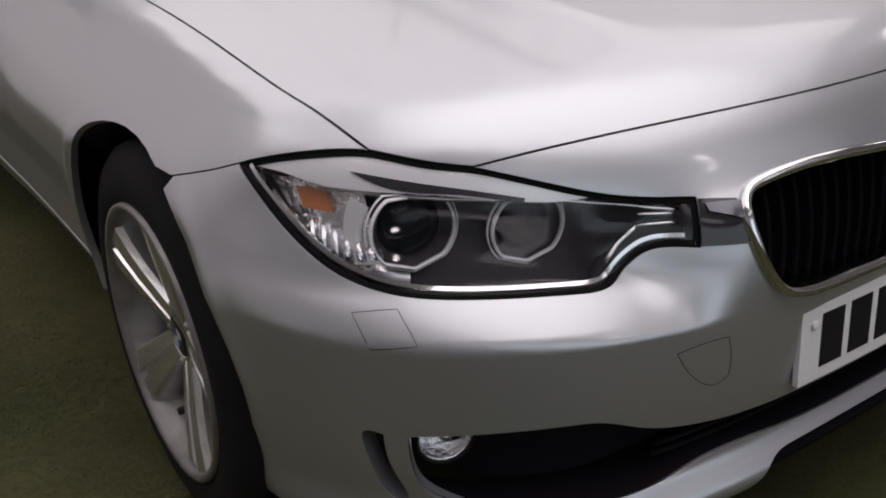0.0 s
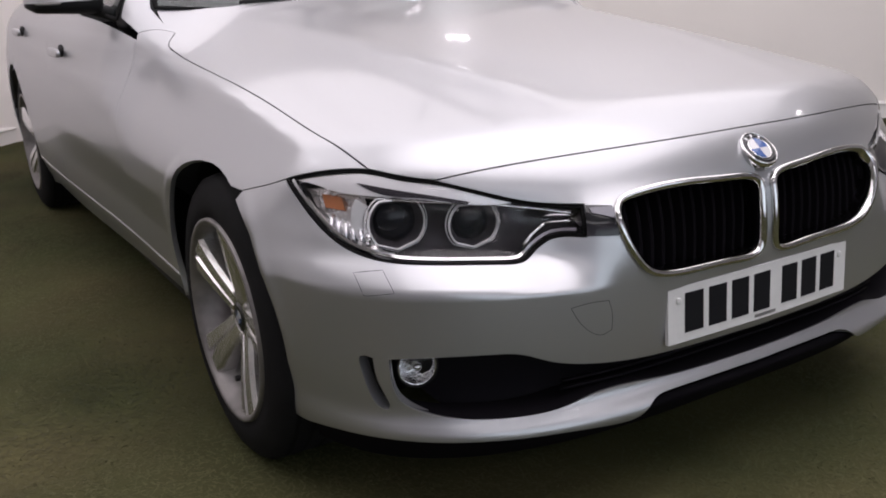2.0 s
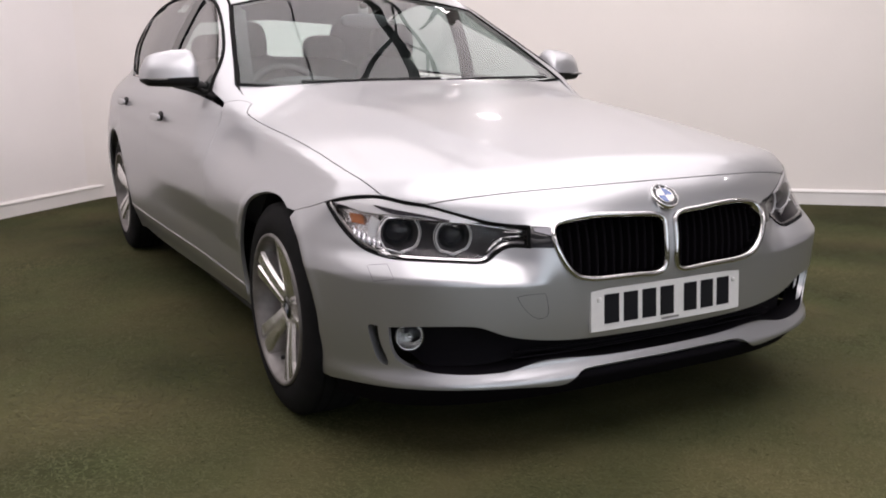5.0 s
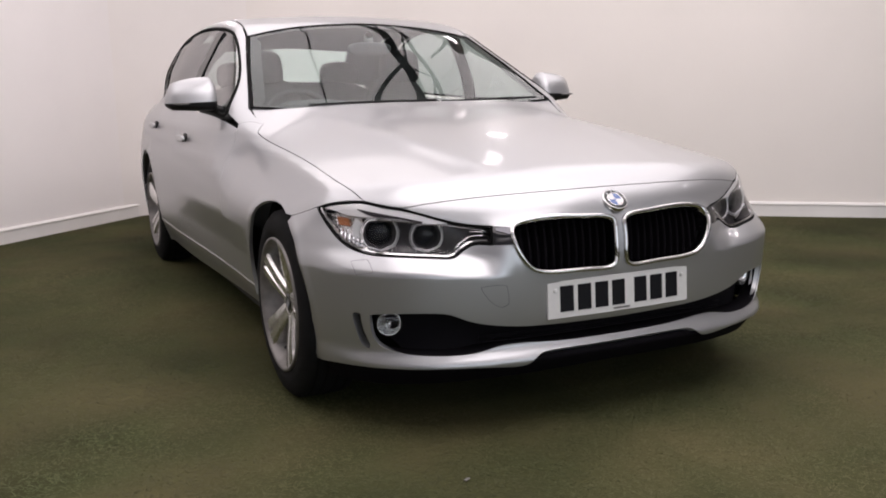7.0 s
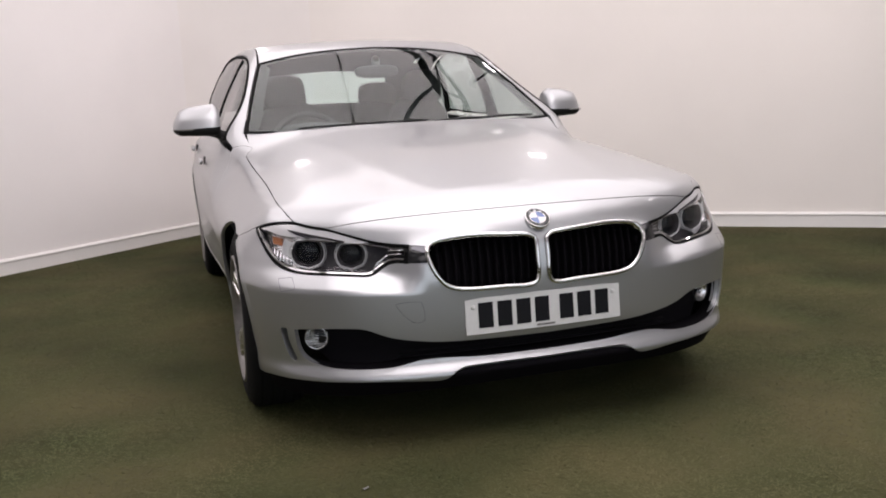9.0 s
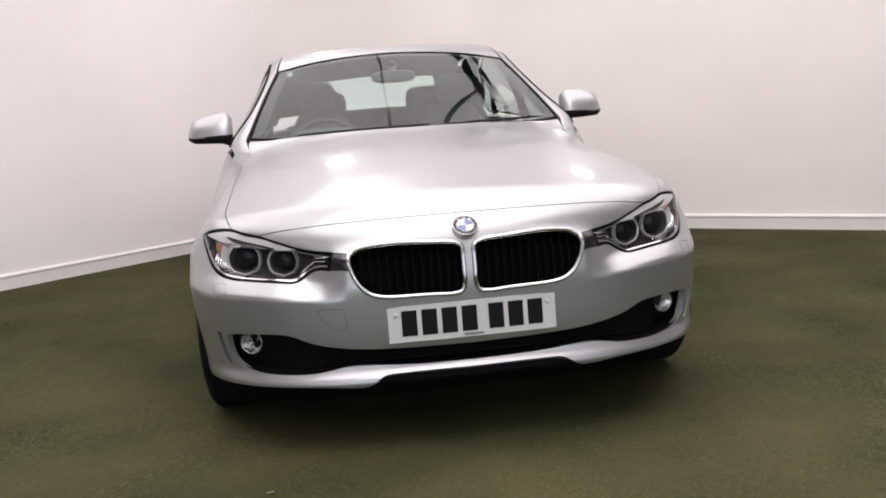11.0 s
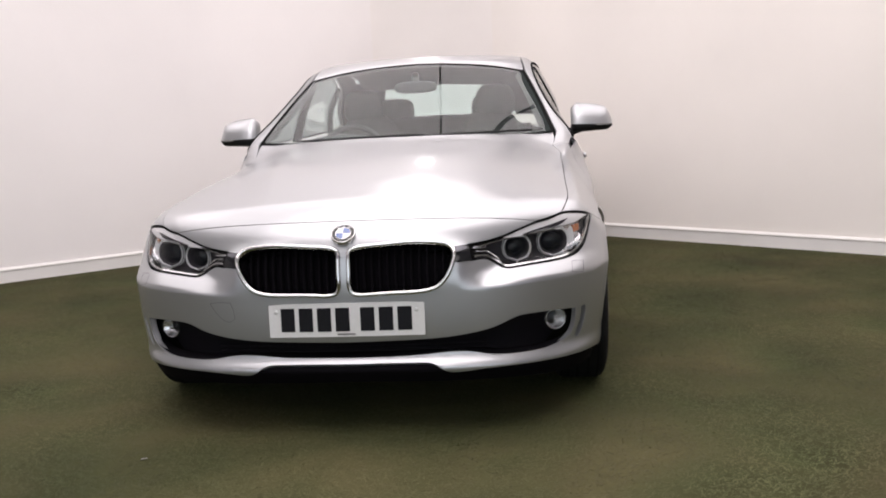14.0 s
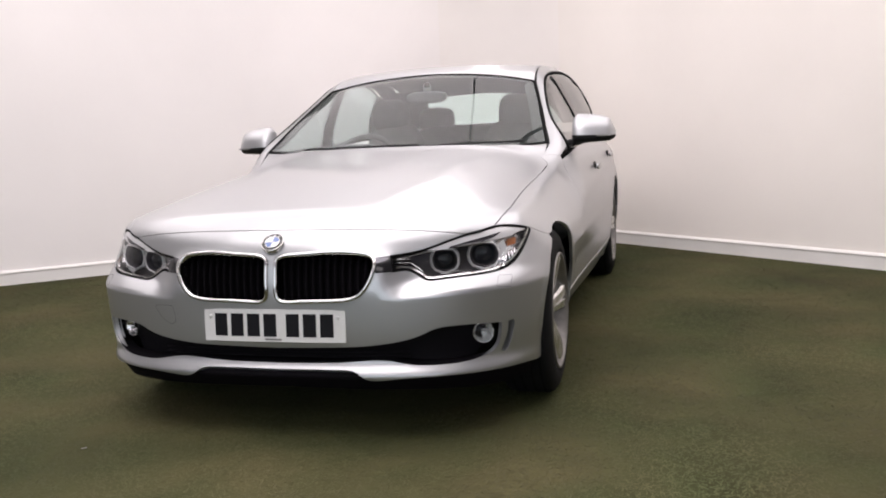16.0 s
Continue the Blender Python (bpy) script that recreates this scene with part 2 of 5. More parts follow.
def mirrored(half):
    """A closed outline from its half at x > 0, which starts and ends in the middle plane."""
    half = np.array(half, float)
    return np.concatenate([half[:-1], (half * np.array([-1, 1, 1]))[:0:-1]])


def resample(outline, step):
    return dense(np.concatenate([outline, outline[:1]]), step)


def skin(name, field, proj, outline, mat, parent, holes=(), step=0.03, label="", depth=0.014, gap=0.0016, lift=0.0, flip=False, edge=0.0):
    """A panel of the skin: a piece of a field's surface within an outline, with returned edges, at lift metres proud."""
    from mathutils.geometry import delaunay_2d_cdt
    loops = [resample(snap(field, resample(o, edge or step)), edge or step) for o in (outline, *holes)]
    flat = [proj.flat(l) for l in loops]
    lo, hi = flat[0].min(0), flat[0].max(0)
    gx, gy = np.meshgrid(np.arange(lo[0] + step / 2, hi[0], step), np.arange(lo[1] + step / 2, hi[1], step))
    g = np.stack([gx.ravel(), gy.ravel()], -1)
    keep = inside(flat[0], g)
    for h in flat[1:]:
        keep &= ~inside(h, g)
    rim = np.concatenate(flat)
    g = g[keep]
    if len(g):
        g = g[np.array([np.min(((rim - q) ** 2).sum(1)) for q in g]) > (0.5 * (edge or step)) ** 2]
    edges, n = [], 0
    for f in flat:
        edges += [(n + i, n + (i + 1) % len(f)) for i in range(len(f))]
        n += len(f)
    v2, _, faces, ov, _, _ = delaunay_2d_cdt([Vector(q) for q in np.concatenate([rim, g])], edges, [], 0, 1e-7)
    v2 = np.array([tuple(v) for v in v2])
    tri = np.array([f for f in faces])
    c = v2[tri].mean(1)
    ok = inside(flat[0], c)
    for h in flat[1:]:
        ok &= ~inside(h, c)
    tri = tri[ok]
    p = meet(field, proj, v2)
    nrm = unit(slope(field, p))
    p = p + nrm * lift
    a = np.cross(p[tri[:, 1]] - p[tri[:, 0]], p[tri[:, 2]] - p[tri[:, 0]])
    turn = (a * nrm[tri[:, 0]]).sum(1) < 0
    tri[turn] = tri[turn][:, ::-1]
    # free edges, with the panel on their left
    count = {}
    for t in tri:
        for i in range(3):
            count[(t[i], t[(i + 1) % 3])] = 1
    free = [e for e in count if (e[1], e[0]) not in count]
    shift = np.zeros_like(p)
    for i, j in free:
        s = unit(np.cross(nrm[i] + nrm[j], p[j] - p[i]))
        shift[i] += s
        shift[j] += s
    rimv = sorted({i for e in free for i in e})
    p[rimv] += unit(shift[rimv]) * gap
    verts, norms, faces = list(p), list(nrm), [tuple(t) for t in tri]
    if depth:
        top, low = {}, {}
        for i in rimv:
            side = unit(-shift[i] + nrm[i] * 0.15)
            top[i] = len(verts)
            verts.append(p[i] + nrm[i] * -0.0006 - unit(shift[i]) * 0.0004), norms.append(side)
            low[i] = len(verts)
            verts.append(p[i] - nrm[i] * depth + unit(shift[i]) * 0.002), norms.append(side)
        for i, j in free:
            faces.append((i, top[i], top[j], j))
            faces.append((top[i], low[i], low[j], top[j]))
    if flip:
        verts = [v * np.array([-1, 1, 1]) for v in verts]
        norms = [v * np.array([-1, 1, 1]) for v in norms]
        faces = [f[::-1] for f in faces]
    return mesh_object(name, verts, faces, mat, parent, label, normals=[tuple(v) for v in norms])


def pair(name, field, proj, outline, mat, parent, **kw):
    return [skin(name, field, proj, outline, mat, parent, flip=f, **kw) for f in (False, True)]

# ---- more materials ----
def thin_glass(name, tint, gloss=0.08, rough=0.0):
    """Thin clear sheet: seen through with a tint, and the glossier the flatter it is looked at."""
    m = bpy.data.materials.new(name)
    m.use_nodes = True
    nt = m.node_tree
    nt.nodes.remove(nt.nodes["Principled BSDF"])
    t, g, f, p, r, x = (nt.nodes.new("ShaderNode" + k) for k in ("BsdfTransparent", "BsdfGlossy", "LayerWeight", "Math", "MapRange", "MixShader"))
    t.inputs["Color"].default_value = (*tint, 1)
    g.inputs["Roughness"].default_value = rough
    f.inputs["Blend"].default_value = 0.5
    p.operation = "POWER"
    p.inputs[1].default_value = 5
    r.inputs[3].default_value, r.inputs[4].default_value = gloss, 1.0
    nt.links.new(f.outputs["Facing"], p.inputs[0])
    nt.links.new(p.outputs[0], r.inputs[0])
    nt.links.new(r.outputs[0], x.inputs[0])
    nt.links.new(t.outputs[0], x.inputs[1])
    nt.links.new(g.outputs[0], x.inputs[2])
    nt.links.new(x.outputs[0], nt.nodes["Material Output"].inputs["Surface"])
    return m


SCREEN_GLASS = thin_glass("screen_glass", (0.84, 0.96, 0.94), 0.065)
SIDE_GLASS = thin_glass("side_glass", (0.66, 0.74, 0.73), 0.28)
LENS_GLASS = thin_glass("lamp_cover_glass", (0.97, 0.97, 0.98), 0.032)
LAMP_BOWL = material("lamp_bowl_satin", (0.030, 0.027, 0.032), 0.42, spec=0.2)
REFLECTOR = material("lamp_reflector", (0.75, 0.75, 0.76), 0.18, 1.0, rough_vary=0.08, scale=40, bump=0.3, bump_scale=160)
BROW = material("lamp_brow_silver", (0.78, 0.77, 0.78), 0.35, 0.4)
AMBER = material("amber_reflector", (0.42, 0.15, 0.06), 0.25, 0.1, bump=0.3, bump_scale=220)
CLEAR = material("ring_light_guide", (0.72, 0.72, 0.73), 0.25, 0.0, coat=0.5)
DARK_GLASS = material("projector_lens", (0.004, 0.005, 0.008), 0.06, spec=0.2)
ALLOY = material("wheel_alloy", (0.72, 0.71, 0.70), 0.25, 0.9, vary=0.03, scale=40)
ALLOY_DARK = material("wheel_barrel", (0.20, 0.19, 0.185), 0.45, 0.6, vary=0.2, scale=25)
STEEL = material("brake_steel", (0.35, 0.34, 0.33), 0.35, 0.9, vary=0.1, scale=60)
PLATE_WHITE = material("plate_reflective", (0.63, 0.63, 0.62), 0.35, vary=0.03, scale=60)
BAR_BLACK = material("plate_bar_black", (0.010, 0.010, 0.012), 0.5, spec=0.1)
BADGE_BLUE = material("badge_blue", (0.02, 0.07, 0.25), 0.2, coat=1.0)
BADGE_WHITE = material("badge_white", (0.55, 0.55, 0.56), 0.2, coat=1.0)
LEATHER = material("dark_leather", (0.035, 0.033, 0.033), 0.5, vary=0.15, scale=12, bump=0.3, bump_scale=220)
LINING = material("grey_headlining", (0.17, 0.165, 0.16), 0.9, vary=0.05, scale=30)
DASH = material("dashboard_plastic", (0.03, 0.03, 0.031), 0.6, bump=0.3, bump_scale=400)
APRON_BLACK = material("apron_black", (0.0050, 0.0044, 0.0058), 0.8, spec=0.04)
SLAT = material("grille_black", (0.0075, 0.0066, 0.0085), 0.65, spec=0.06)
RED_LENS = material("tail_lamp_red", (0.35, 0.01, 0.01), 0.12, coat=1.0)


# ---- more shapes ----
def blob(name, c, half, mat, parent, label="", power=3.0, taper=(0, 0), lean=0.0, n=24, turn=0.0):
    """A rounded block: superquadric; taper narrows x and y upwards; lean shifts y upwards."""
    m = n // 2
    vs, fs = [], []
    e = 2 / power
    sg = lambda v: math.copysign(abs(v) ** e, v)
    for j in range(m + 1):
        b = -math.pi / 2 + math.pi * j / m
        for i in range(n):
            a = 2 * math.pi * i / n
            x, y, z = sg(math.cos(b)) * sg(math.cos(a)), sg(math.cos(b)) * sg(math.sin(a)), sg(math.sin(b))
            x, y = x * (1 - taper[0] * (z + 1) / 2), y * (1 - taper[1] * (z + 1) / 2)
            vs.append((x * half[0], y * half[1] + lean * (z + 1) / 2, z * half[2]))
    for j in range(m):
        for i in range(n):
            fs.append((j * n + i, j * n + (i + 1) % n, (j + 1) * n + (i + 1) % n, (j + 1) * n + i))
    r = Matrix.Rotation(turn, 4, "Z")
    vs = [tuple(Vector(c) + (r @ Vector(v))) for v in vs]
    return mesh_object(name, vs, fs, mat, parent, label)


def sweep(path, section, closed, normals):
    """Verts and faces of a section (pairs across, out) carried along a path with given outward normals."""
    path, normals = np.array(path), np.array(normals)
    n, k = len(path), len(section)
    if closed:
        tan = unit(np.roll(path, -1, 0) - np.roll(path, 1, 0))
    else:
        tan = unit(np.gradient(path, axis=0))
    side = unit(np.cross(normals, tan))
    up = unit(np.cross(tan, side))
    vs = [path[i] + side[i] * a + up[i] * b for i in range(n) for a, b in section]
    fs = []
    for i in range(n if closed else n - 1):
        j = (i + 1) % n
        for q in range(k):
            r = (q + 1) % k
            fs.append((i * k + q, i * k + r, j * k + r, j * k + q))
    if not closed:
        fs += [tuple(range(k))[::-1], tuple((n - 1) * k + q for q in range(k))]
    return vs, fs


def oval(w, h, k=8, out=0.0):
    return [(w / 2 * math.cos(2 * math.pi * i / k), out + h / 2 * math.sin(2 * math.pi * i / k)) for i in range(k)]


def fix_normals(ob):
    bm = bmesh.new()
    bm.from_mesh(ob.data)
    bmesh.ops.recalc_face_normals(bm, faces=bm.faces)
    bm.to_mesh(ob.data)
    bm.free()
    return ob


def bead(name, outline, field, section, mat, parent, closed=True, step=0.012, label="", flip=False, smooth=True, lift=0.0):
    """A strip that follows a line on the skin."""
    o = np.array(outline, float)
    p = resample(o, step) if closed else np.concatenate([dense(o, step), o[-1:]])
    p = snap(field, p)
    nn = unit(slope(field, p))
    vs, fs = sweep(p + nn * lift, section, closed, nn)
    if flip:
        vs, fs = [v * np.array([-1, 1, 1]) for v in vs], [f[::-1] for f in fs]
    return fix_normals(mesh_object(name, vs, fs, mat, parent, label, smooth=smooth))


def inset(outline, field, d, step=0.012):
    """The outline moved d metres inwards along the skin."""
    p = snap(field, resample(np.array(outline, float), step))
    nn = unit(slope(field, p))
    s = unit(np.cross(nn, np.roll(p, -1, 0) - np.roll(p, 1, 0)))
    if ((p.mean(0) - p) * s).sum() < 0:
        s = -s
    return snap(field, p + s * d)


def well(name, outline, field, d0, d1, mat, parent, label="", flip=False, step=0.015):
    """The side of a hollow: a strip from depth d0 to depth d1 below the skin, along a closed outline."""
    p = snap(field, resample(np.array(outline, float), step))
    nn = unit(slope(field, p))
    n = len(p)
    vs = list(p - nn * d0) + list(p - nn * d1)
    fs = [(i, (i + 1) % n, n + (i + 1) % n, n + i) for i in range(n)]
    if flip:
        vs = [v * np.array([-1, 1, 1]) for v in vs]
    return fix_normals(mesh_object(name, vs, fs, mat, parent, label))


def lathe(name, profile, mat, parent, label="", n=64, closed=False):
    """Turned about the x axis: profile of (x, radius)."""
    k = len(profile)
    vs = [(x, r * math.sin(2 * math.pi * i / n), r * math.cos(2 * math.pi * i / n)) for i in range(n) for x, r in profile]
    fs = []
    for i in range(n):
        j = (i + 1) % n
        for q in range(k if closed else k - 1):
            w = (q + 1) % k
            fs.append((i * k + q, j * k + q, j * k + w, i * k + w))
    return fix_normals(mesh_object(name, vs, fs, mat, parent, label))


def tube(name, pts, radius, mat, parent, label="", k=8, smooth=True):
    p = bend(pts, 6) if len(pts) > 2 else np.array(pts, float)
    t = unit(np.gradient(p, axis=0))
    ref = np.array([0, 0, 1.0]) if abs(t[0][2]) < 0.9 else np.array([1.0, 0, 0])
    vs, fs = sweep(p, oval(2 * radius, 2 * radius, k), False, np.broadcast_to(ref, p.shape))
    return fix_normals(mesh_object(name, vs, fs, mat, parent, label, smooth=smooth))


def both(half):
    return np.array(half) * np.array([-1, 1, 1])


FACETS = material("lamp_facets", (0.78, 0.75, 0.74), 0.16, 0.9, vary=0.3, scale=70, bump=1.0, bump_scale=90)
SMOKED = material("smoked_chrome", (0.10, 0.10, 0.11), 0.2, 1.0)

# ---- the room ----
def wall(name, a, b, thick, height, mat, label, category="wall"):
    a, b = np.array(a), np.array(b)
    d = unit(b - a)
    n = np.array([-d[1], d[0]])
    bm = box_bm(0, np.linalg.norm(b - a), 0, thick, 0, height)
    bm.transform(Matrix(((d[0], n[0], 0, a[0]), (d[1], n[1], 0, a[1]), (0, 0, 1, 0), (0, 0, 0, 1))))
    return tagged(part(name, bm, mat, None), label, category, kind="structure")


CORNER = np.array([-0.30, 6.15])
WEST, EAST = np.array([-6.9, 0.0]), np.array([7.4, -0.22])
CEIL = 3.2
wall("wall_west", WEST, CORNER, 0.2, CEIL, WALL, "plain off-white painted wall of the show room")
wall("wall_north", CORNER, EAST, 0.2, CEIL, WALL_CREAM, "plain cream painted wall of the show room")
# unseen wall opposite the car, with an opening added for fill light
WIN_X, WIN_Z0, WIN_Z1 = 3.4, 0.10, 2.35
wall("wall_south_1", (7.4, -5.4), (WIN_X, -5.4), 0.2, CEIL, WALL_TINT, "unseen plain wall opposite the car, pale lilac to tint its front")
wall("wall_south_2", (-WIN_X, -5.4), (-6.9, -5.4), 0.2, CEIL, WALL_TINT, "unseen plain wall opposite the car, pale lilac to tint its front")
tagged(part("wall_south_3", box_bm(-WIN_X, WIN_X, -5.6, -5.4, WIN_Z1, CEIL), WALL_TINT, None), "unseen pale lilac wall over the added window light", "wall", kind="structure")
tagged(part("wall_south_4", box_bm(-WIN_X, WIN_X, -5.6, -5.4, 0, WIN_Z0), WALL_TINT, None), "low unseen pale lilac wall under the added window light", "wall", kind="structure")
wall("wall_east", EAST, (7.4, -5.4), 0.2, CEIL, WALL, "plain off-white painted side wall")
wall("wall_south_west", (-6.9, -5.4), WEST, 0.2, CEIL, WALL, "plain off-white painted side wall")
tagged(part("floor", box_bm(-7.5, 8, -7, 7, -0.2, 0.0), TURF, None), "green artificial turf laid over the floor", "floor", kind="structure")
tagged(part("ceiling", box_bm(-7.5, 8, -7, 7, CEIL, CEIL + 0.2), WALL, None), "pale ceiling of the show room", "ceiling", kind="structure")


def cove(name, r):
    """A rounded corner between the two walls behind the car."""
    u, v = unit(WEST - CORNER), unit(EAST - CORNER)
    half = math.acos(float(u @ v)) / 2
    mid = unit(u + v)
    c = CORNER + mid * (r / math.sin(half))
    a0, a1 = CORNER + u * (r / math.tan(half)), CORNER + v * (r / math.tan(half))
    ring = []
    for i in range(49):
        d = unit((a0 - c) * (1 - i / 48) + (a1 - c) * (i / 48))
        ring.append(c + d * (r + 0.0015))
    n = len(ring)
    vs = [(*p, z) for z in (0.0, CEIL) for p in ring]
    ob = fix_normals(mesh_object(name, vs, [(i, i + 1, n + i + 1, n + i) for i in range(n - 1)], WALL_COVE, None))
    return tagged(ob, "rounded off-white corner between the two walls", "wall", kind="structure")


cove("wall_corner", 0.9)


def skirting(name, a, b):
    """A moulded skirting board along a wall's foot."""
    a, b = np.array(a), np.array(b)
    d = unit(b - a)
    n = np.array([d[1], -d[0]])
    prof = [(0, 0), (0.018, 0), (0.018, 0.084), (0.024, 0.090), (0.024, 0.098), (0.014, 0.108), (0, 0.112)]
    vs = [(*(p + n * (o + 0.002)), z) for p in (a, b) for o, z in prof]
    k = len(prof)
    fs = [(i, i + 1, k + i + 1, k + i) for i in range(k - 1)] + [tuple(range(k)), tuple(range(2 * k - 1, k - 1, -1))]
    return tagged(fix_normals(mesh_object(name, vs, fs, SKIRT, None, smooth=False)), "white painted skirting board", "skirting", kind="structure")


skirting("baseboard", WEST, CORNER)
skirting("baseboard", CORNER, EAST)

# wide window added behind the camera, unseen, with fill lights that brighten the bumper
window = tagged(new("fill_window"), "added unseen window light with frosted panes and white frames", "window", kind="structure")
window.location = (0, -5.5, WIN_Z0)
H = WIN_Z1 - WIN_Z0
for x0, x1, z0, z1 in ((-WIN_X, WIN_X, 0, 0.06), (-WIN_X, WIN_X, H - 0.06, H), (-WIN_X, 0.06 - WIN_X, 0.06, H - 0.06), (WIN_X - 0.06, WIN_X, 0.06, H - 0.06), (-1.16, -1.10, 0.06, H - 0.06), (1.10, 1.16, 0.06, H - 0.06)):
    part("window_frame", box_bm(x0, x1, -0.04, 0.05, z0, z1, 0.006), SKIRT, window)
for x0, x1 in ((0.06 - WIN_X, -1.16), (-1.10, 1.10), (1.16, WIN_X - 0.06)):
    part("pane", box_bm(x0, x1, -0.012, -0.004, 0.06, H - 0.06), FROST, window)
    l = bpy.data.lights.new("window_fill", "AREA")
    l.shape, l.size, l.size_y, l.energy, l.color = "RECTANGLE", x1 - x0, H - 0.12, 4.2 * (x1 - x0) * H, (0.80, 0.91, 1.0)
    o = new("window_fill", l)
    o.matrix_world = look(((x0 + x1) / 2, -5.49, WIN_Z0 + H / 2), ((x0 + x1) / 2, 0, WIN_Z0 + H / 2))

LAMP_TINT = (1.0, 0.92, 0.945)
# floodlights high up round the car
def flood(x, y, z, aim, watts, size=0.17):
    lamp = tagged(new("flood_lamp"), "small white flood lamp hung under the ceiling", "lamp", group="flood lamps")
    m = look((x, y, z), aim)
    lamp.matrix_world = m
    bm = box_bm(-size * 0.6, size * 0.6, -size * 0.3, size * 0.3, 0.015, 0.09, 0.012)
    part("housing", bm, SKIRT, lamp)
    tube("bracket", [(0, 0, 0.08), tuple(m.inverted() @ Vector((x, y, CEIL)))], 0.012, BLACK, lamp)
    l = bpy.data.lights.new("flood_light", "AREA")
    l.shape, l.size, l.size_y, l.energy, l.color = "RECTANGLE", size, size * 0.4, watts, LAMP_TINT
    o = new("flood_light", l)
    o.matrix_world = m


AIM = (0, 1.5, 0.5)
flood(1.95, 4.15, 2.28, AIM, 1.4)
flood(1.48, 3.35, 2.55, AIM, 0.3, 0.11)
flood(-0.32, 5.35, 2.42, AIM, 2.0)
flood(3.3, 0.3, 2.6, AIM, 1.4)
flood(-2.3, 1.35, 2.7, AIM, 1.4)
flood(0.66, -2.9, 2.7, AIM, 1.4)
flood(-3.2, -1.8, 2.7, AIM, 1.4)
# stretched light ceiling, four large diffusers squared to the two walls
UX = unit(WEST - CORNER)
VX = unit(EAST - CORNER)
turn = math.atan2(VX[1], VX[0])
PANEL = 3.2
spots = [(*(CORNER + UX * u + VX * v), turn, PANEL, PANEL, watts, LAMP_TINT) for u, v, watts in ((2.12, 2.12, 66), (1.85, 5.17, 74), (5.17, 1.66, 60), (5.17, 5.17, 116))]
# two narrow ones added, unseen, along the wall opposite to brighten the car's front
spots += [(x, -4.2, 0.0, PANEL, 1.1, 26, LAMP_TINT) for x in (-2.4, 2.4)]
for x, y, rz, a, b, watts, tint in spots:
    tl = tagged(new("ceiling_light"), "unseen large flat white light panel under the ceiling", "lamp", group="ceiling lights")
    tl.matrix_world = Matrix.Translation((x, y, CEIL - 0.03)) @ Matrix.Rotation(rz, 4, "Z")
    part("frame", box_bm(-a / 2 - 0.03, a / 2 + 0.03, -b / 2 - 0.03, b / 2 + 0.03, 0, 0.03, 0.004), SKIRT, tl)
    l = bpy.data.lights.new("panel_light", "AREA")
    l.shape, l.size, l.size_y, l.energy, l.color = "RECTANGLE", a, b, watts, tint
    o = new("panel_light", l)
    o.matrix_world = Matrix.Translation((x, y, CEIL - 0.04)) @ Matrix.Rotation(rz, 4, "Z")

# black steel roof truss over the car
truss = tagged(new("roof_truss"), "black steel lattice beam under the ceiling", "beam")
A, B = np.array([1.12, 1.6]), np.array([0.50, 4.4])
dirn = unit(B - A)


def beam_bar(name, p, q, r):
    tube(name, [p, q], r, BLACK, truss, k=8)


for z, r in ((2.62, 0.042), (2.34, 0.018)):
    beam_bar("chord", (*(A), z), (*(B), z), r)
L = np.linalg.norm(B - A)
for i in range(6):
    p, q = A + dirn * L * i / 6, A + dirn * L * (i + 0.5) / 6
    w = A + dirn * L * (i + 1) / 6
    beam_bar("brace", (*p, 2.34), (*q, 2.62), 0.010)
    beam_bar("brace", (*q, 2.62), (*w, 2.34), 0.010)
beam_bar("brace", (0.38, 2.34, 2.4), (0.76, 2.70, 2.4), 0.016)
cable = tagged(tube("hanging_cable", [(0.06, 2.0, 2.42), (0.03, 2.9, 2.40), (0.0, 4.4, 2.42)], 0.008, BLACK, None), "thin black cable strung under the ceiling", "cable")

# ---- the car ----
car = tagged(new("car"), "silver four-door saloon car parked on green turf", "car")

# lines on its skin, for x > 0
HL_TOP = [(0.832, 0.494, 0.680), (0.788, 0.437, 0.694), (0.745, 0.393, 0.701), (0.720, 0.368, 0.701), (0.674, 0.322, 0.688), (0.632, 0.286, 0.682), (0.566, 0.240, 0.660), (0.500, 0.201, 0.640), (0.455, 0.177, 0.633), (0.407, 0.153, 0.630)]
HL_IN = [(0.407, 0.153, 0.630), (0.410, 0.142, 0.571)]
HL_LOW = [(0.410, 0.142, 0.571), (0.463, 0.170, 0.572), (0.488, 0.172, 0.562), (0.522, 0.169, 0.546), (0.565, 0.183, 0.542), (0.63, 0.214, 0.543), (0.705, 0.26, 0.548), (0.752, 0.305, 0.556), (0.782, 0.352, 0.571), (0.802, 0.392, 0.595), (0.818, 0.440, 0.630), (0.832, 0.494, 0.680)]
headlight_line = loop(HL_TOP, HL_IN, HL_LOW)
SEAM_FRONT = [(0, 0.160, 0.717), (0.18, 0.165, 0.716), (0.365, 0.197, 0.710), (0.51, 0.240, 0.699), (0.632, 0.286, 0.682)]
SEAM_SIDE = [(0.720, 0.368, 0.701), (0.742, 0.46, 0.735), (0.747, 0.58, 0.754), (0.746, 0.76, 0.780), (0.748, 0.96, 0.804), (0.750, 1.20, 0.826), (0.748, 1.42, 0.847)]
SEAM_BACK = [(0.748, 1.42, 0.847), (0.745, 1.47, 0.862), (0.715, 1.505, 0.895)]
HOOD_BACK = [(0.715, 1.505, 0.895), (0.66, 1.555, 0.925), (0.5, 1.555, 0.945), (0.3, 1.545, 0.952), (0, 1.54, 0.955)]
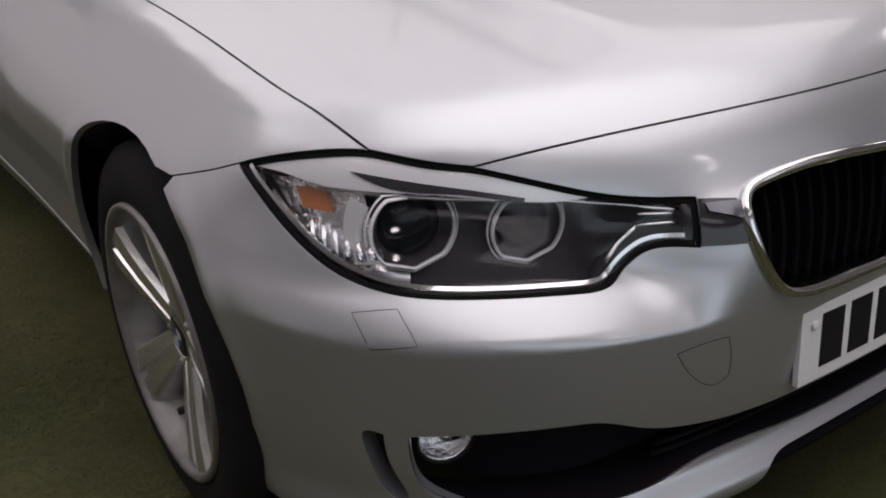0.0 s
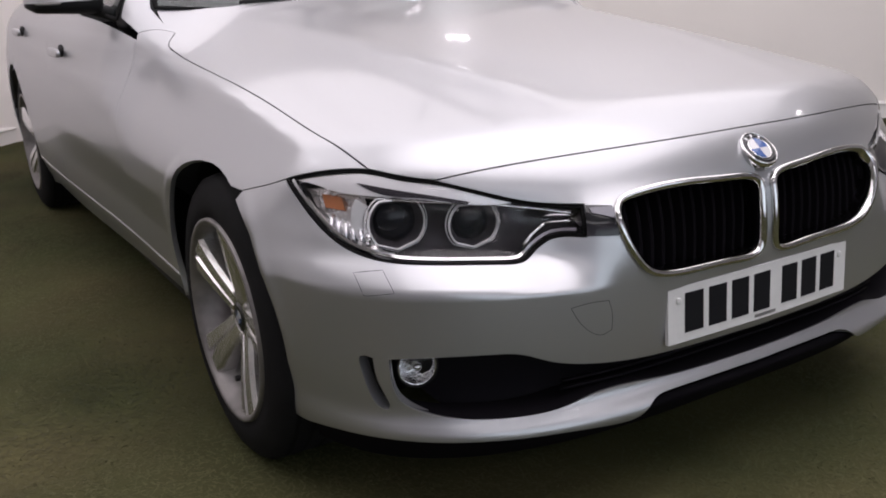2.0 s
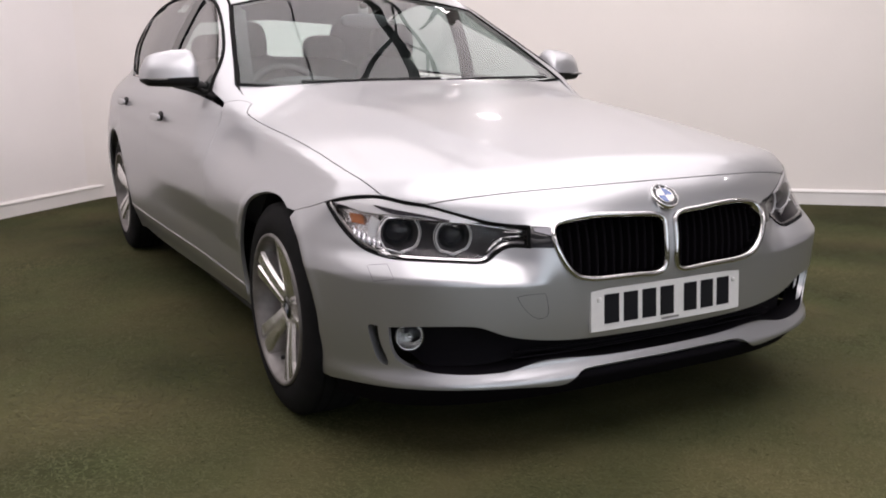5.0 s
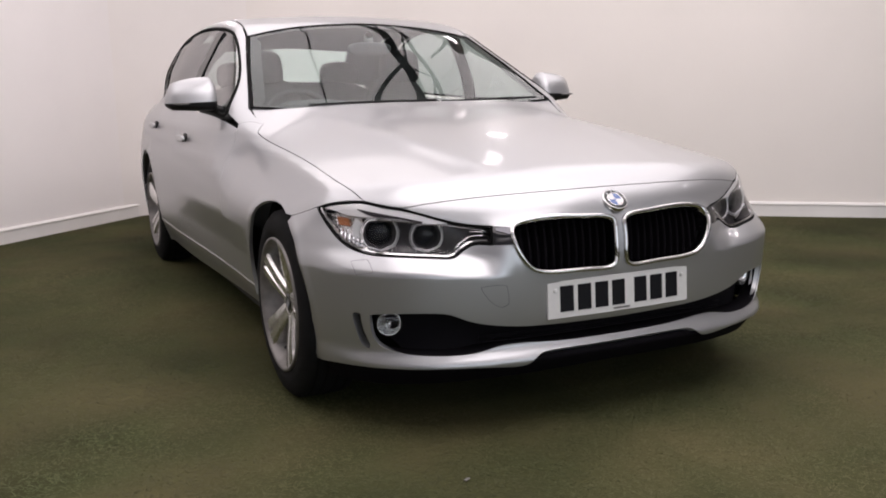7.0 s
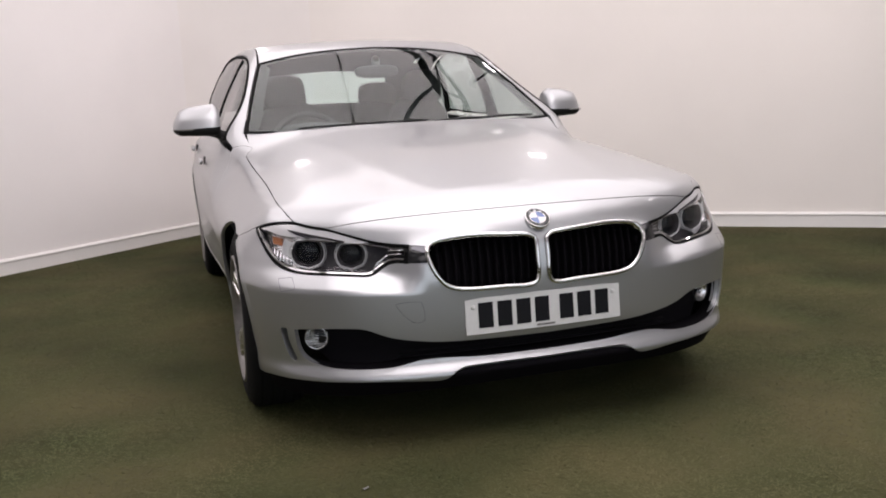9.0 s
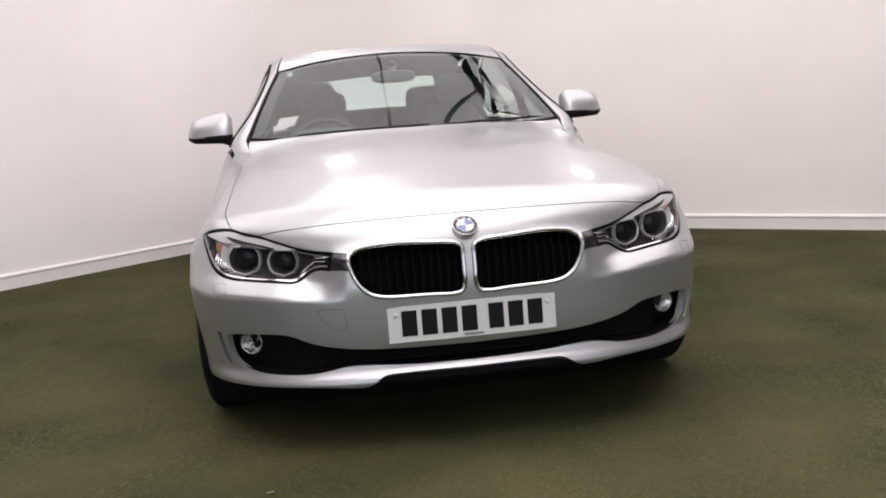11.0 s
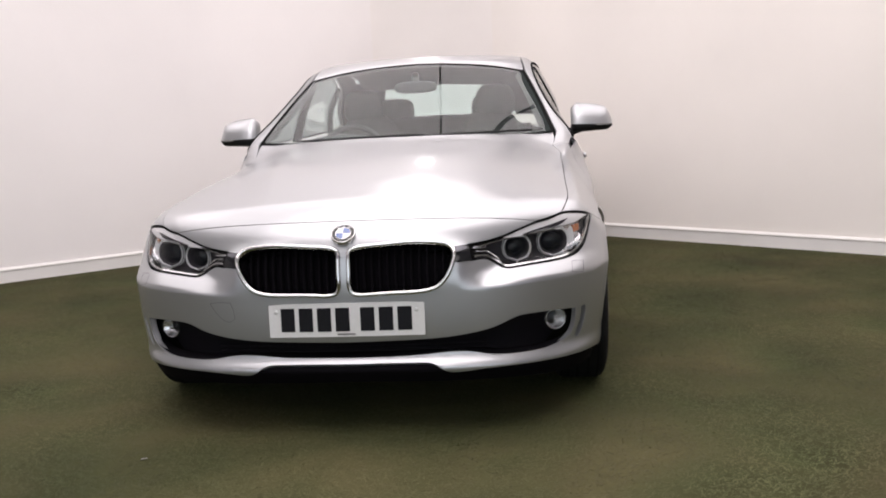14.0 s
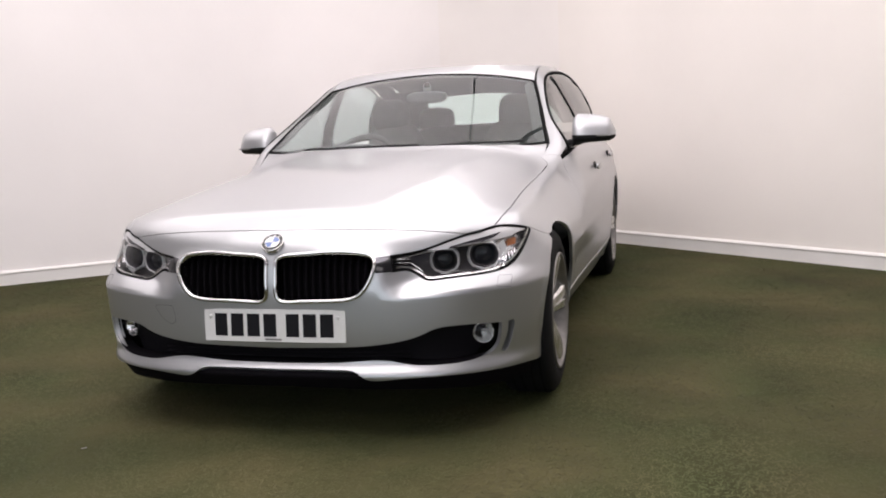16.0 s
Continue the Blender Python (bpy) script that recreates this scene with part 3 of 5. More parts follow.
KIDNEY = [(0.0155, 0.090, 0.60), (0.018, 0.097, 0.622), (0.034, 0.099, 0.634), (0.108, 0.102, 0.643), (0.23, 0.112, 0.650), (0.315, 0.121, 0.645), (0.350, 0.124, 0.633), (0.362, 0.120, 0.607), (0.354, 0.114, 0.563), (0.331, 0.105, 0.522), (0.300, 0.10, 0.497), (0.21, 0.089, 0.484), (0.10, 0.084, 0.481), (0.038, 0.083, 0.481), (0.021, 0.083, 0.492), (0.0155, 0.087, 0.54), (0.0155, 0.090, 0.60)]
kidney_line = loop(KIDNEY)
OPEN_TOP = [(0.752, 0.263, 0.383), (0.69, 0.205, 0.389), (0.600, 0.155, 0.389), (0.555, 0.140, 0.383), (0.505, 0.126, 0.362), (0.43, 0.111, 0.342), (0.335, 0.099, 0.329), (0.22, 0.093, 0.323), (0, 0.09, 0.318)]
OPEN_LOW = [(0, 0.087, 0.270), (0.24, 0.091, 0.274), (0.335, 0.098, 0.279), (0.405, 0.108, 0.277), (0.460, 0.119, 0.268), (0.515, 0.133, 0.262), (0.625, 0.175, 0.264), (0.705, 0.228, 0.277), (0.738, 0.258, 0.302), (0.752, 0.263, 0.383)]
SLOT = [(0.775, 0.284, 0.383), (0.793, 0.300, 0.383), (0.788, 0.30, 0.340), (0.768, 0.285, 0.282), (0.757, 0.273, 0.280), (0.769, 0.280, 0.330), (0.775, 0.284, 0.383)]
LIP_LOW = [(0.845, 0.452, 0.205), (0.81, 0.386, 0.218), (0.70, 0.24, 0.226), (0.54, 0.152, 0.226), (0.42, 0.121, 0.223), (0.350, 0.110, 0.220), (0.325, 0.104, 0.222), (0.298, 0.098, 0.231), (0.270, 0.094, 0.241), (0.24, 0.093, 0.243), (0, 0.088, 0.243)]


def arch(cy, a0, a1, rx=0.318, rz=0.366, cz=0.318, x=0.9, n=16):
    return [(x, cy + rx * math.cos(radians(a0 + (a1 - a0) * i / n)), cz + rz * math.sin(radians(a0 + (a1 - a0) * i / n))) for i in range(n + 1)]


FA, RA = 0.785, 3.595
ARCH_SEAM = (0.884, 0.613, 0.648)
a_seam = math.degrees(math.atan2((ARCH_SEAM[2] - 0.318) / 0.366, (ARCH_SEAM[1] - FA) / 0.318))
bumper_arch = arch(FA, a_seam, 200, n=10)
BUMPER_END = bumper_arch[-1]

# hood
hood_half = np.concatenate([bend(SEAM_FRONT)[:-1], bend(HL_TOP[3:6][::-1])[:-1], bend(SEAM_SIDE)[:-1], bend(SEAM_BACK)[:-1], bend(HOOD_BACK)])
skin("hood", shell, Above(), mirrored(hood_half), PAINT, car, step=0.035, edge=0.015, gap=0.0022)

# front bumper with its openings
bumper_half = np.concatenate([bend(SEAM_FRONT)[:-1], bend(HL_TOP[5:])[:-1], bend(HL_IN)[:-1], bend(HL_LOW)[:-1], bend([HL_TOP[0], (0.858, 0.541, 0.668), ARCH_SEAM])[:-1], np.array(bumper_arch)[:-1], bend([BUMPER_END, LIP_LOW[0]])[:-1], bend(LIP_LOW)])
open_line = mirrored(np.concatenate([bend(OPEN_TOP)[::-1][:-1], bend(OPEN_LOW)[::-1]]))
slot_line = loop(SLOT)
bumper = skin("front_bumper", lower, Around(), mirrored(bumper_half), PAINT, car, holes=[kidney_line, both(kidney_line), open_line, slot_line, both(slot_line)], step=0.0095, edge=0.0095, depth=0.02, gap=0.0012)

# fenders
FENDER_BACK = [(0.715, 1.505, 0.895), (0.745, 1.55, 0.905), (0.795, 1.60, 0.895)]
fender = np.concatenate([bend(HL_TOP[:4])[:-1], bend(SEAM_SIDE)[:-1], bend(SEAM_BACK)[:-1], bend(FENDER_BACK)[:-1], bend([(0.795, 1.60, 0.895), (0.88, 1.53, 0.75), (0.90, 1.50, 0.55), (0.885, 1.50, 0.30)])[:-1],
    bend([(0.885, 1.50, 0.30), (0.885, 1.11, 0.285)])[:-1], np.array(arch(FA, -6, a_seam, x=0.895))[:-1], bend([ARCH_SEAM, (0.858, 0.541, 0.668), HL_TOP[0]])[:-1]])
pair("fender", shell, Rolled(), fender, PAINT, car, step=0.015, edge=0.012)

# doors, quarters and sills
BELT = spline([1.4, 1.6, 1.8, 2.4, 3.0, 3.5, 3.9], [0.885, 0.895, 0.912, 0.938, 0.960, 0.985, 1.02])
bx = 0.83


def belt(y0, y1, n=6):
    return [(bx, y0 + (y1 - y0) * i / n, float(BELT(y0 + (y1 - y0) * i / n))) for i in range(n + 1)]


door_f = np.concatenate([bend([(0.795, 1.60, 0.895), (0.88, 1.53, 0.75), (0.90, 1.50, 0.55), (0.885, 1.50, 0.30)])[::-1][:-1], bend(belt(1.60, 2.62))[:-1], bend([(bx, 2.62, float(BELT(2.62))), (0.9, 2.64, 0.7), (0.89, 2.60, 0.30)])[:-1], bend([(0.885, 2.60, 0.30), (0.885, 1.50, 0.30)])[:-1]])
door_r = np.concatenate([bend(belt(2.62, 3.60))[:-1], bend([(bx, 3.60, float(BELT(3.60))), (0.89, 3.52, 0.80), (0.9, 3.36, 0.66), (0.89, 3.26, 0.5), (0.88, 3.24, 0.30)])[:-1], bend([(0.88, 3.24, 0.30), (0.885, 2.60, 0.30)])[:-1], bend([(0.89, 2.60, 0.30), (0.9, 2.64, 0.7), (bx, 2.62, float(BELT(2.62)))])[:-1]])
doors = []
for nm, dl in (("front_door", door_f), ("rear_door", door_r)):
    doors.append(pair(nm, shell, Beside(), dl, PAINT, car, step=0.04, edge=0.015))
for f in (False, True):
    sill = loop([(0.87, 1.118, 0.285), (0.88, 2.2, 0.295), (0.87, 3.27, 0.30)], [(0.87, 3.27, 0.30), (0.86, 3.28, 0.17)], [(0.86, 3.28, 0.17), (0.86, 2.2, 0.165), (0.86, 1.12, 0.18)], [(0.86, 1.12, 0.18), (0.87, 1.118, 0.285)])
    skin("side_sill", lower, Beside(), sill, PAINT, car, step=0.03, gap=0.001, flip=f, lift=-0.004)
for f in (False, True):
    bead("sill_ridge", [(0.88, 1.125, 0.290), (0.885, 1.8, 0.294), (0.885, 2.5, 0.298), (0.875, 3.26, 0.302)], lower, oval(0.014, 0.005), PAINT, car, closed=False, flip=f, step=0.03)
quarter = np.concatenate([bend([(bx, 3.60, float(BELT(3.60))), (0.89, 3.52, 0.80), (0.9, 3.36, 0.66), (0.89, 3.26, 0.5), (0.88, 3.24, 0.30)])[:-1], bend([(0.88, 3.24, 0.30), (0.88, 3.27, 0.29)])[:-1],
    np.array(arch(RA, 184, 20, x=0.89))[:-1], bend([arch(RA, 184, 20, x=0.89)[-1], (0.88, 4.1, 0.62), (0.82, 4.35, 0.72)])[:-1], bend([(0.82, 4.35, 0.72), (0.74, 4.3, 0.9), (0.71, 4.1, 0.955), (0.70, 3.95, 1.0)])[:-1], bend([(0.70, 3.95, 1.0), (0.76, 3.75, 0.99), (bx, 3.60, float(BELT(3.60)))])[:-1]])
pair("rear_quarter", shell, Rolled(), quarter, PAINT, car, step=0.04, edge=0.015)
boot = mirrored(np.concatenate([bend([(0, 4.14, 0.99), (0.4, 4.10, 0.99), (0.70, 3.96, 0.99)])[:-1], bend([(0.70, 3.96, 0.99), (0.71, 4.1, 0.955), (0.74, 4.3, 0.9)])[:-1], bend([(0.74, 4.3, 0.9), (0.6, 4.46, 0.88), (0, 4.56, 0.90)])]))
skin("boot_lid", lower, Above(), boot, PAINT, car, step=0.04, edge=0.015)
rear_half = np.concatenate([bend([(0, 4.56, 0.90), (0.6, 4.46, 0.88), (0.74, 4.3, 0.9), (0.82, 4.35, 0.72), (0.88, 4.1, 0.62), arch(RA, 184, 20, x=0.89)[-1]])[:-1], np.array(arch(RA, 20, -18, x=0.88))[:-1], bend([arch(RA, 20, -18, x=0.88)[-1], (0.7, 4.5, 0.22), (0, 4.6, 0.22)])])
skin("rear_bumper", lower, Rear(), mirrored(rear_half), PAINT, car, step=0.04, edge=0.02)
for f in (False, True):
    tail = loop([(0.80, 4.28, 0.80), (0.82, 4.20, 0.74), (0.80, 4.36, 0.70), (0.55, 4.52, 0.70)], [(0.55, 4.52, 0.70), (0.55, 4.50, 0.79)], [(0.55, 4.50, 0.79), (0.70, 4.42, 0.80), (0.80, 4.28, 0.80)])
    skin("tail_lamp", lower, Rear(), tail, RED_LENS, car, step=0.03, lift=0.004, flip=f)

# cabin: screen, roof, pillars and windows
WS_LOW = [(0, 1.555, 0.958), (0.3, 1.565, 0.958), (0.55, 1.595, 0.957), (0.722, 1.648, 0.955)]
WS_SIDE = [(0.722, 1.648, 0.955), (0.672, 1.86, 1.085), (0.628, 2.04, 1.20), (0.586, 2.195, 1.308)]
WS_TOP = [(0.586, 2.195, 1.308), (0.4, 2.235, 1.325), (0.2, 2.255, 1.338), (0, 2.265, 1.345)]
screen_half = np.concatenate([bend(WS_LOW)[:-1], bend(WS_SIDE)[:-1], bend(WS_TOP)])
screen_line = mirrored(screen_half)
screen = skin("windscreen", cabin, Above(0.90), screen_line, SCREEN_GLASS, car, step=0.05, edge=0.03, depth=0.0, gap=0.0, label="clear laminated windscreen")
screen.visible_shadow = False
bead("screen_seal", screen_line, cabin, oval(0.016, 0.007), SEAL, car, step=0.03)
po = snap(cabin, resample(screen_line, 0.02))
no = unit(slope(cabin, po))
so = unit(np.cross(no, np.roll(po, -3, 0) - np.roll(po, 3, 0)))
so *= np.sign(((po.mean(0) - po) * so).sum())
pi = po + so * (0.026 + 0.032 * step01(np.abs(so[:, 0]), 0.5, 0.9))[:, None]
n = len(po)
mesh_object("screen_edge_band", list(po - no * 0.004) + list(pi - no * 0.004), [(i, (i + 1) % n, n + (i + 1) % n, n + i) for i in range(n)], BLACK, car)

ROOF_BACK = [(0.55, 3.30, 1.34), (0.3, 3.38, 1.352), (0, 3.41, 1.355)]
roof_half = np.concatenate([bend(WS_TOP)[::-1][:-1], bend([WS_TOP[0], (0.565, 2.5, 1.385), (0.56, 2.9, 1.39), (0.55, 3.30, 1.34)])[:-1], bend(ROOF_BACK)])
skin("roof", cabin, Above(), mirrored(roof_half), PAINT, car, step=0.05, edge=0.02, gap=0.001, depth=0.01)
# side frame: A pillar, roof rail and C pillar in one piece round the windows
rail_out = np.concatenate([bend([(0.735, 1.655, 0.945), (0.684, 1.86, 1.085), (0.640, 2.04, 1.20), (0.598, 2.20, 1.308)])[:-1], bend([(0.598, 2.20, 1.308), (0.572, 2.5, 1.385), (0.567, 2.9, 1.39), (0.557, 3.30, 1.34)])[:-1],
    bend([(0.557, 3.30, 1.34), (0.60, 3.6, 1.24), (0.655, 3.95, 1.06), (0.70, 4.03, 1.0)])[:-1], bend([(0.70, 4.03, 1.0), (0.76, 3.80, 0.985), (0.815, 3.62, float(BELT(3.62)))])[:-1], bend([(0.815, 3.62, float(BELT(3.62))), (0.74, 3.68, 1.02)])[:-1],
    bend([(0.74, 3.68, 1.02), (0.668, 3.46, 1.203), (0.634, 3.2, 1.28), (0.62, 2.9, 1.321), (0.616, 2.55, 1.33), (0.631, 2.28, 1.30), (0.667, 2.04, 1.188), (0.722, 1.84, 1.067), (0.80, 1.70, 0.925)])[:-1], bend([(0.80, 1.70, 0.925), (0.795, 1.60, 0.895)])[:-1], bend([(0.795, 1.60, 0.895), (0.745, 1.55, 0.905), (0.715, 1.505, 0.895)])[:-1], bend([(0.715, 1.505, 0.895), (0.728, 1.58, 0.925), (0.735, 1.655, 0.945)])[:-1]])
pair("roof_pillar_frame", shell, Rolled(), rail_out, PAINT, car, step=0.03, edge=0.014, gap=0.0006)
# cowl between hood and screen
cowl = mirrored(np.concatenate([bend(HOOD_BACK)[::-1][:-1], bend([(0.715, 1.505, 0.895), (0.728, 1.58, 0.93), (0.722, 1.648, 0.955)])[:-1], bend(WS_LOW)[::-1]]))
skin("cowl", shell, Above(), cowl, PAINT, car, step=0.03, edge=0.015, lift=-0.004)

WIN_LOW = [(0.80, y, float(BELT(y)) + 0.012) for y in (1.72, 2.2, 2.7, 3.2, 3.6)]
UP = [(0.730, 1.84, 1.062), (0.672, 2.04, 1.180), (0.636, 2.28, 1.292), (0.622, 2.55, 1.322), (0.626, 2.9, 1.313), (0.640, 3.2, 1.272), (0.675, 3.46, 1.195), (0.73, 3.68, 1.035)]
window_line = np.concatenate([bend([(0.80, 1.72, float(BELT(1.72)) + 0.012)] + UP)[:-1], bend([UP[-1], WIN_LOW[-1]])[:-1], bend(WIN_LOW[::-1])[:-1]])
for f in (False, True):
    w = skin("side_window", cabin, Beside(), window_line, SIDE_GLASS, car, step=0.06, edge=0.03, depth=0.0, gap=0.0, flip=f, lift=-0.004, label="tinted side glass")
    w.visible_shadow = False
    bead("window_trim", window_line, cabin, oval(0.014, 0.008), SEAL, car, flip=f, step=0.03, label="black window surround")
    for ya, yb, wd in ((2.60, 2.50, 0.10), (3.42, 3.34, 0.03)):
        top = float(spline([u[1] for u in UP], [u[2] for u in UP])(yb))
        post = loop([(0.81, ya - wd / 2, float(BELT(ya))), (0.65, yb - wd / 2, top)], [(0.65, yb - wd / 2, top), (0.65, yb + wd / 2, top)], [(0.65, yb + wd / 2, top), (0.81, ya + wd / 2, float(BELT(ya)))], [(0.81, ya + wd / 2, float(BELT(ya))), (0.81, ya - wd / 2, float(BELT(ya)))])
        skin("window_post", cabin, Beside(), post, GLOSS_BLACK, car, step=0.03, flip=f, depth=0.03, lift=0.002)
rear_glass = mirrored(np.concatenate([bend(ROOF_BACK)[::-1][:-1], bend([(0.55, 3.30, 1.34), (0.60, 3.6, 1.23), (0.64, 3.93, 1.06)])[:-1], bend([(0.64, 3.93, 1.06), (0.4, 4.08, 1.04), (0, 4.12, 1.035)])]))
g = skin("rear_window", cabin, Above(0.97), rear_glass, SCREEN_GLASS, car, step=0.06, edge=0.03, depth=0.0, gap=0.0)
g.visible_shadow = False

# headlights
for f in (False, True):
    s = -1 if f else 1
    hl = skin("headlight", lower, Around(), inset(headlight_line, lower, 0.004), LAMP_BOWL, car, step=0.02, edge=0.012, depth=0.0, lift=-0.075, flip=f, label="clear glass headlight with two ring lamps")
    well("lamp_well", inset(headlight_line, lower, 0.004), lower, 0.003, 0.076, LAMP_BOWL, hl, flip=f)
    bead("seal", headlight_line, lower, [(-0.005, -0.016), (-0.005, -0.004), (0.0065, -0.004), (0.0065, -0.016)], SEAL, hl, flip=f, smooth=False)
    lens_line = inset(headlight_line, lower, 0.008)
    c = skin("lamp_cover", lower, Around(), lens_line, LENS_GLASS, hl, step=0.02, edge=0.012, depth=0.0, gap=0.0, lift=0.001, flip=f, label="clear lamp cover")
    c.visible_shadow = False
    run = snap(lower, dense(bend(HL_LOW[::-1]), 0.01))
    rn = unit(slope(lower, run))
    rs = unit(np.cross(rn, np.gradient(run, axis=0)))
    rs *= np.sign(((headlight_line.mean(0) - run) * rs).sum())
    run = (run + rs * 0.0135)[2:-2]
    bead("lower_rim", run, lower, [(-0.0026, -0.012), (-0.0026, -0.003), (0.0026, -0.003), (0.0026, -0.012)], CHROME, hl, closed=False, flip=f, label="bright lower rim", smooth=False)
    brow = np.concatenate([bend(HL_TOP[:8])[:-1], bend([HL_TOP[7], (0.547, 0.228, 0.633), (0.659, 0.294, 0.648), (0.719, 0.341, 0.654), (0.775, 0.400, 0.661), (0.80, 0.435, 0.672), HL_TOP[0]])[:-1]])
    skin("brow", lower, Around(), inset(brow, lower, 0.002), BROW, hl, step=0.02, edge=0.01, depth=0.02, gap=0.0, lift=-0.006, flip=f, label="silver upper brow of the lamp")
    groove = loop([(0.745, 0.372, 0.680), (0.700, 0.335, 0.668), (0.640, 0.288, 0.655), (0.585, 0.250, 0.642)], [(0.585, 0.250, 0.642), (0.590, 0.250, 0.637)], [(0.590, 0.250, 0.637), (0.659, 0.294, 0.652), (0.715, 0.340, 0.660), (0.745, 0.372, 0.680)])
    skin("brow_groove", lower, Around(), groove, LAMP_BOWL, hl, step=0.012, depth=0.004, gap=0.0, lift=-0.0045, flip=f, label="dark groove along the brow")
    bead("brow_edge", [(0.425, 0.160, 0.6165), (0.46, 0.18, 0.619), (0.51, 0.205, 0.627), (0.56, 0.228, 0.637), (0.659, 0.294, 0.646), (0.719, 0.341, 0.652), (0.772, 0.398, 0.659)], lower, oval(0.005, 0.004), CHROME, hl, closed=False, flip=f, lift=-0.012)
    for (cx, cy, cz, r) in ((0.686, 0.335, 0.604, 0.052), (0.562, 0.275, 0.594, 0.046)):
        yaw = radians(-14)
        base = Matrix.Translation((s * cx, cy, cz)) @ Matrix.Rotation(s * -yaw, 4, "Z")
        ring = []
        for i in range(40):
            a = 2 * math.pi * i / 40
            k = 1.0
            if math.sin(a) < 0:
                k = min(1.0, 0.90 / (0.33 * abs(math.cos(a)) + 0.94 * abs(math.sin(a))))
            if math.sin(a) > 0.80:
                k = 0.80 / math.sin(a)
            ring.append((r * k * math.cos(a), 0, r * k * math.sin(a)))
        rp = np.array(ring)
        vs, fs = sweep(rp, oval(0.0038, 0.009, 8), True, np.broadcast_to(np.array([0, -1.0, 0]), rp.shape))
        o = fix_normals(mesh_object("light_ring", vs, fs, CLEAR, hl, "pale clear ring round a projector"))
        o.matrix_basis = base
        vs, fs = sweep(rp * 1.11 + np.array([0, 0.004, 0]), oval(0.0018, 0.006, 6), True, np.broadcast_to(np.array([0, -1.0, 0]), rp.shape))
        o = fix_normals(mesh_object("bezel", vs, fs, CLEAR, hl))
        o.matrix_basis = base
        # black bowl and projector
        prof = [(0.0, 0.94), (0.012, 0.80), (0.03, 0.66), (0.034, 0.0)]
        vs = [tuple(rp[i] * k + np.array([0, yy, 0])) for yy, k in prof for i in range(40)]
        fs = [(j * 40 + i, j * 40 + (i + 1) % 40, (j + 1) * 40 + (i + 1) % 40, (j + 1) * 40 + i) for j in range(3) for i in range(40)]
        o = fix_normals(mesh_object("bowl", vs, fs, LAMP_BOWL, hl))
        o.matrix_basis = base
        o = blob("projector_lens", (0, 0, 0), (r * 0.80, 0.022, r * 0.78), DARK_GLASS, hl, power=2)
        o.matrix_basis = base @ Matrix.Translation((0, 0.022, 0))
    # bright shroud on the outer side of the outer projector
    m, r = 14, 0.052
    vs, fs = [], []
    for i in range(m + 1):
        a = radians(35 - 120 * i / m)
        for k, yy in ((1.10, 0.004), (1.16, -0.006), (1.62 - 0.3 * i / m, -0.002)):
            vs.append((s * r * k * math.cos(a), yy, r * k * math.sin(a)))
    fs = [(i * 3 + q, i * 3 + q + 1, i * 3 + q + 4, i * 3 + q + 3) for i in range(m) for q in range(2)]
    o = fix_normals(mesh_object("shroud", vs, fs, BROW, hl, "silver shroud beside the outer ring"))
    o.matrix_basis = Matrix.Translation((s * 0.686, 0.337, 0.604)) @ Matrix.Rotation(s * radians(26), 4, "Z")
    amber = loop([(0.798, 0.427, 0.656), (0.770, 0.398, 0.652)], [(0.770, 0.398, 0.652), (0.772, 0.384, 0.634)], [(0.772, 0.384, 0.634), (0.797, 0.416, 0.637)], [(0.797, 0.416, 0.637), (0.798, 0.427, 0.656)])
    skin("indicator", lower, Around(), amber, AMBER, hl, step=0.012, depth=0.01, gap=0, lift=-0.022, flip=f, label="amber indicator reflector")
    outer = loop([(0.822, 0.465, 0.668), (0.78, 0.405, 0.662), (0.742, 0.365, 0.655)], [(0.742, 0.365, 0.655), (0.738, 0.32, 0.572)], [(0.738, 0.32, 0.572), (0.775, 0.352, 0.58), (0.80, 0.40, 0.605), (0.822, 0.465, 0.668)])
    skin("outer_reflector", lower, Around(), outer, FACETS, hl, step=0.012, depth=0.0, gap=0, lift=-0.032, flip=f, label="faceted silver side of the lamp")
    # fluted side reflectors
    for i in range(6):
        x0 = 0.792 - 0.009 * i
        fl = [(x0, 0.0, 0.628 - 0.006 * i), (x0 - 0.010, 0.0, 0.572 + 0.001 * i)]
        pp = [snap(lower, np.array([q[0], 0.40 - 0.012 * i, q[2]])) for q in fl]
        bead("flute", pp, lower, oval(0.009, 0.010, 6), REFLECTOR, hl, closed=False, flip=f, lift=-0.020, step=0.02)
    side_ref = loop([(0.800, 0.41, 0.628), (0.752, 0.36, 0.645)], [(0.752, 0.36, 0.645), (0.745, 0.33, 0.580)], [(0.745, 0.33, 0.580), (0.772, 0.36, 0.580), (0.800, 0.41, 0.628)])
    skin("side_reflector", lower, Around(), side_ref, REFLECTOR, hl, step=0.012, depth=0.01, gap=0, lift=-0.026, flip=f, label="bright fluted side reflector")
    for z0 in (0.611, 0.600):
        bead("light_finger", [(0.470, 0.183, z0), (0.434, 0.160, z0 + 0.002)], lower, oval(0.004, 0.004, 6), CHROME, hl, closed=False, flip=f, lift=-0.006)
    bead("light_finger", [(0.470, 0.183, 0.600), (0.495, 0.185, 0.583), (0.515, 0.18, 0.566)], lower, oval(0.006, 0.004, 6), CHROME, hl, closed=False, flip=f, lift=-0.008)
    # link between lamp and grille
    link = loop([(0.407, 0.150, 0.628), (0.366, 0.125, 0.628)], [(0.366, 0.125, 0.628), (0.366, 0.11, 0.574)], [(0.366, 0.11, 0.574), (0.410, 0.142, 0.573)], [(0.410, 0.142, 0.573), (0.407, 0.150, 0.628)])
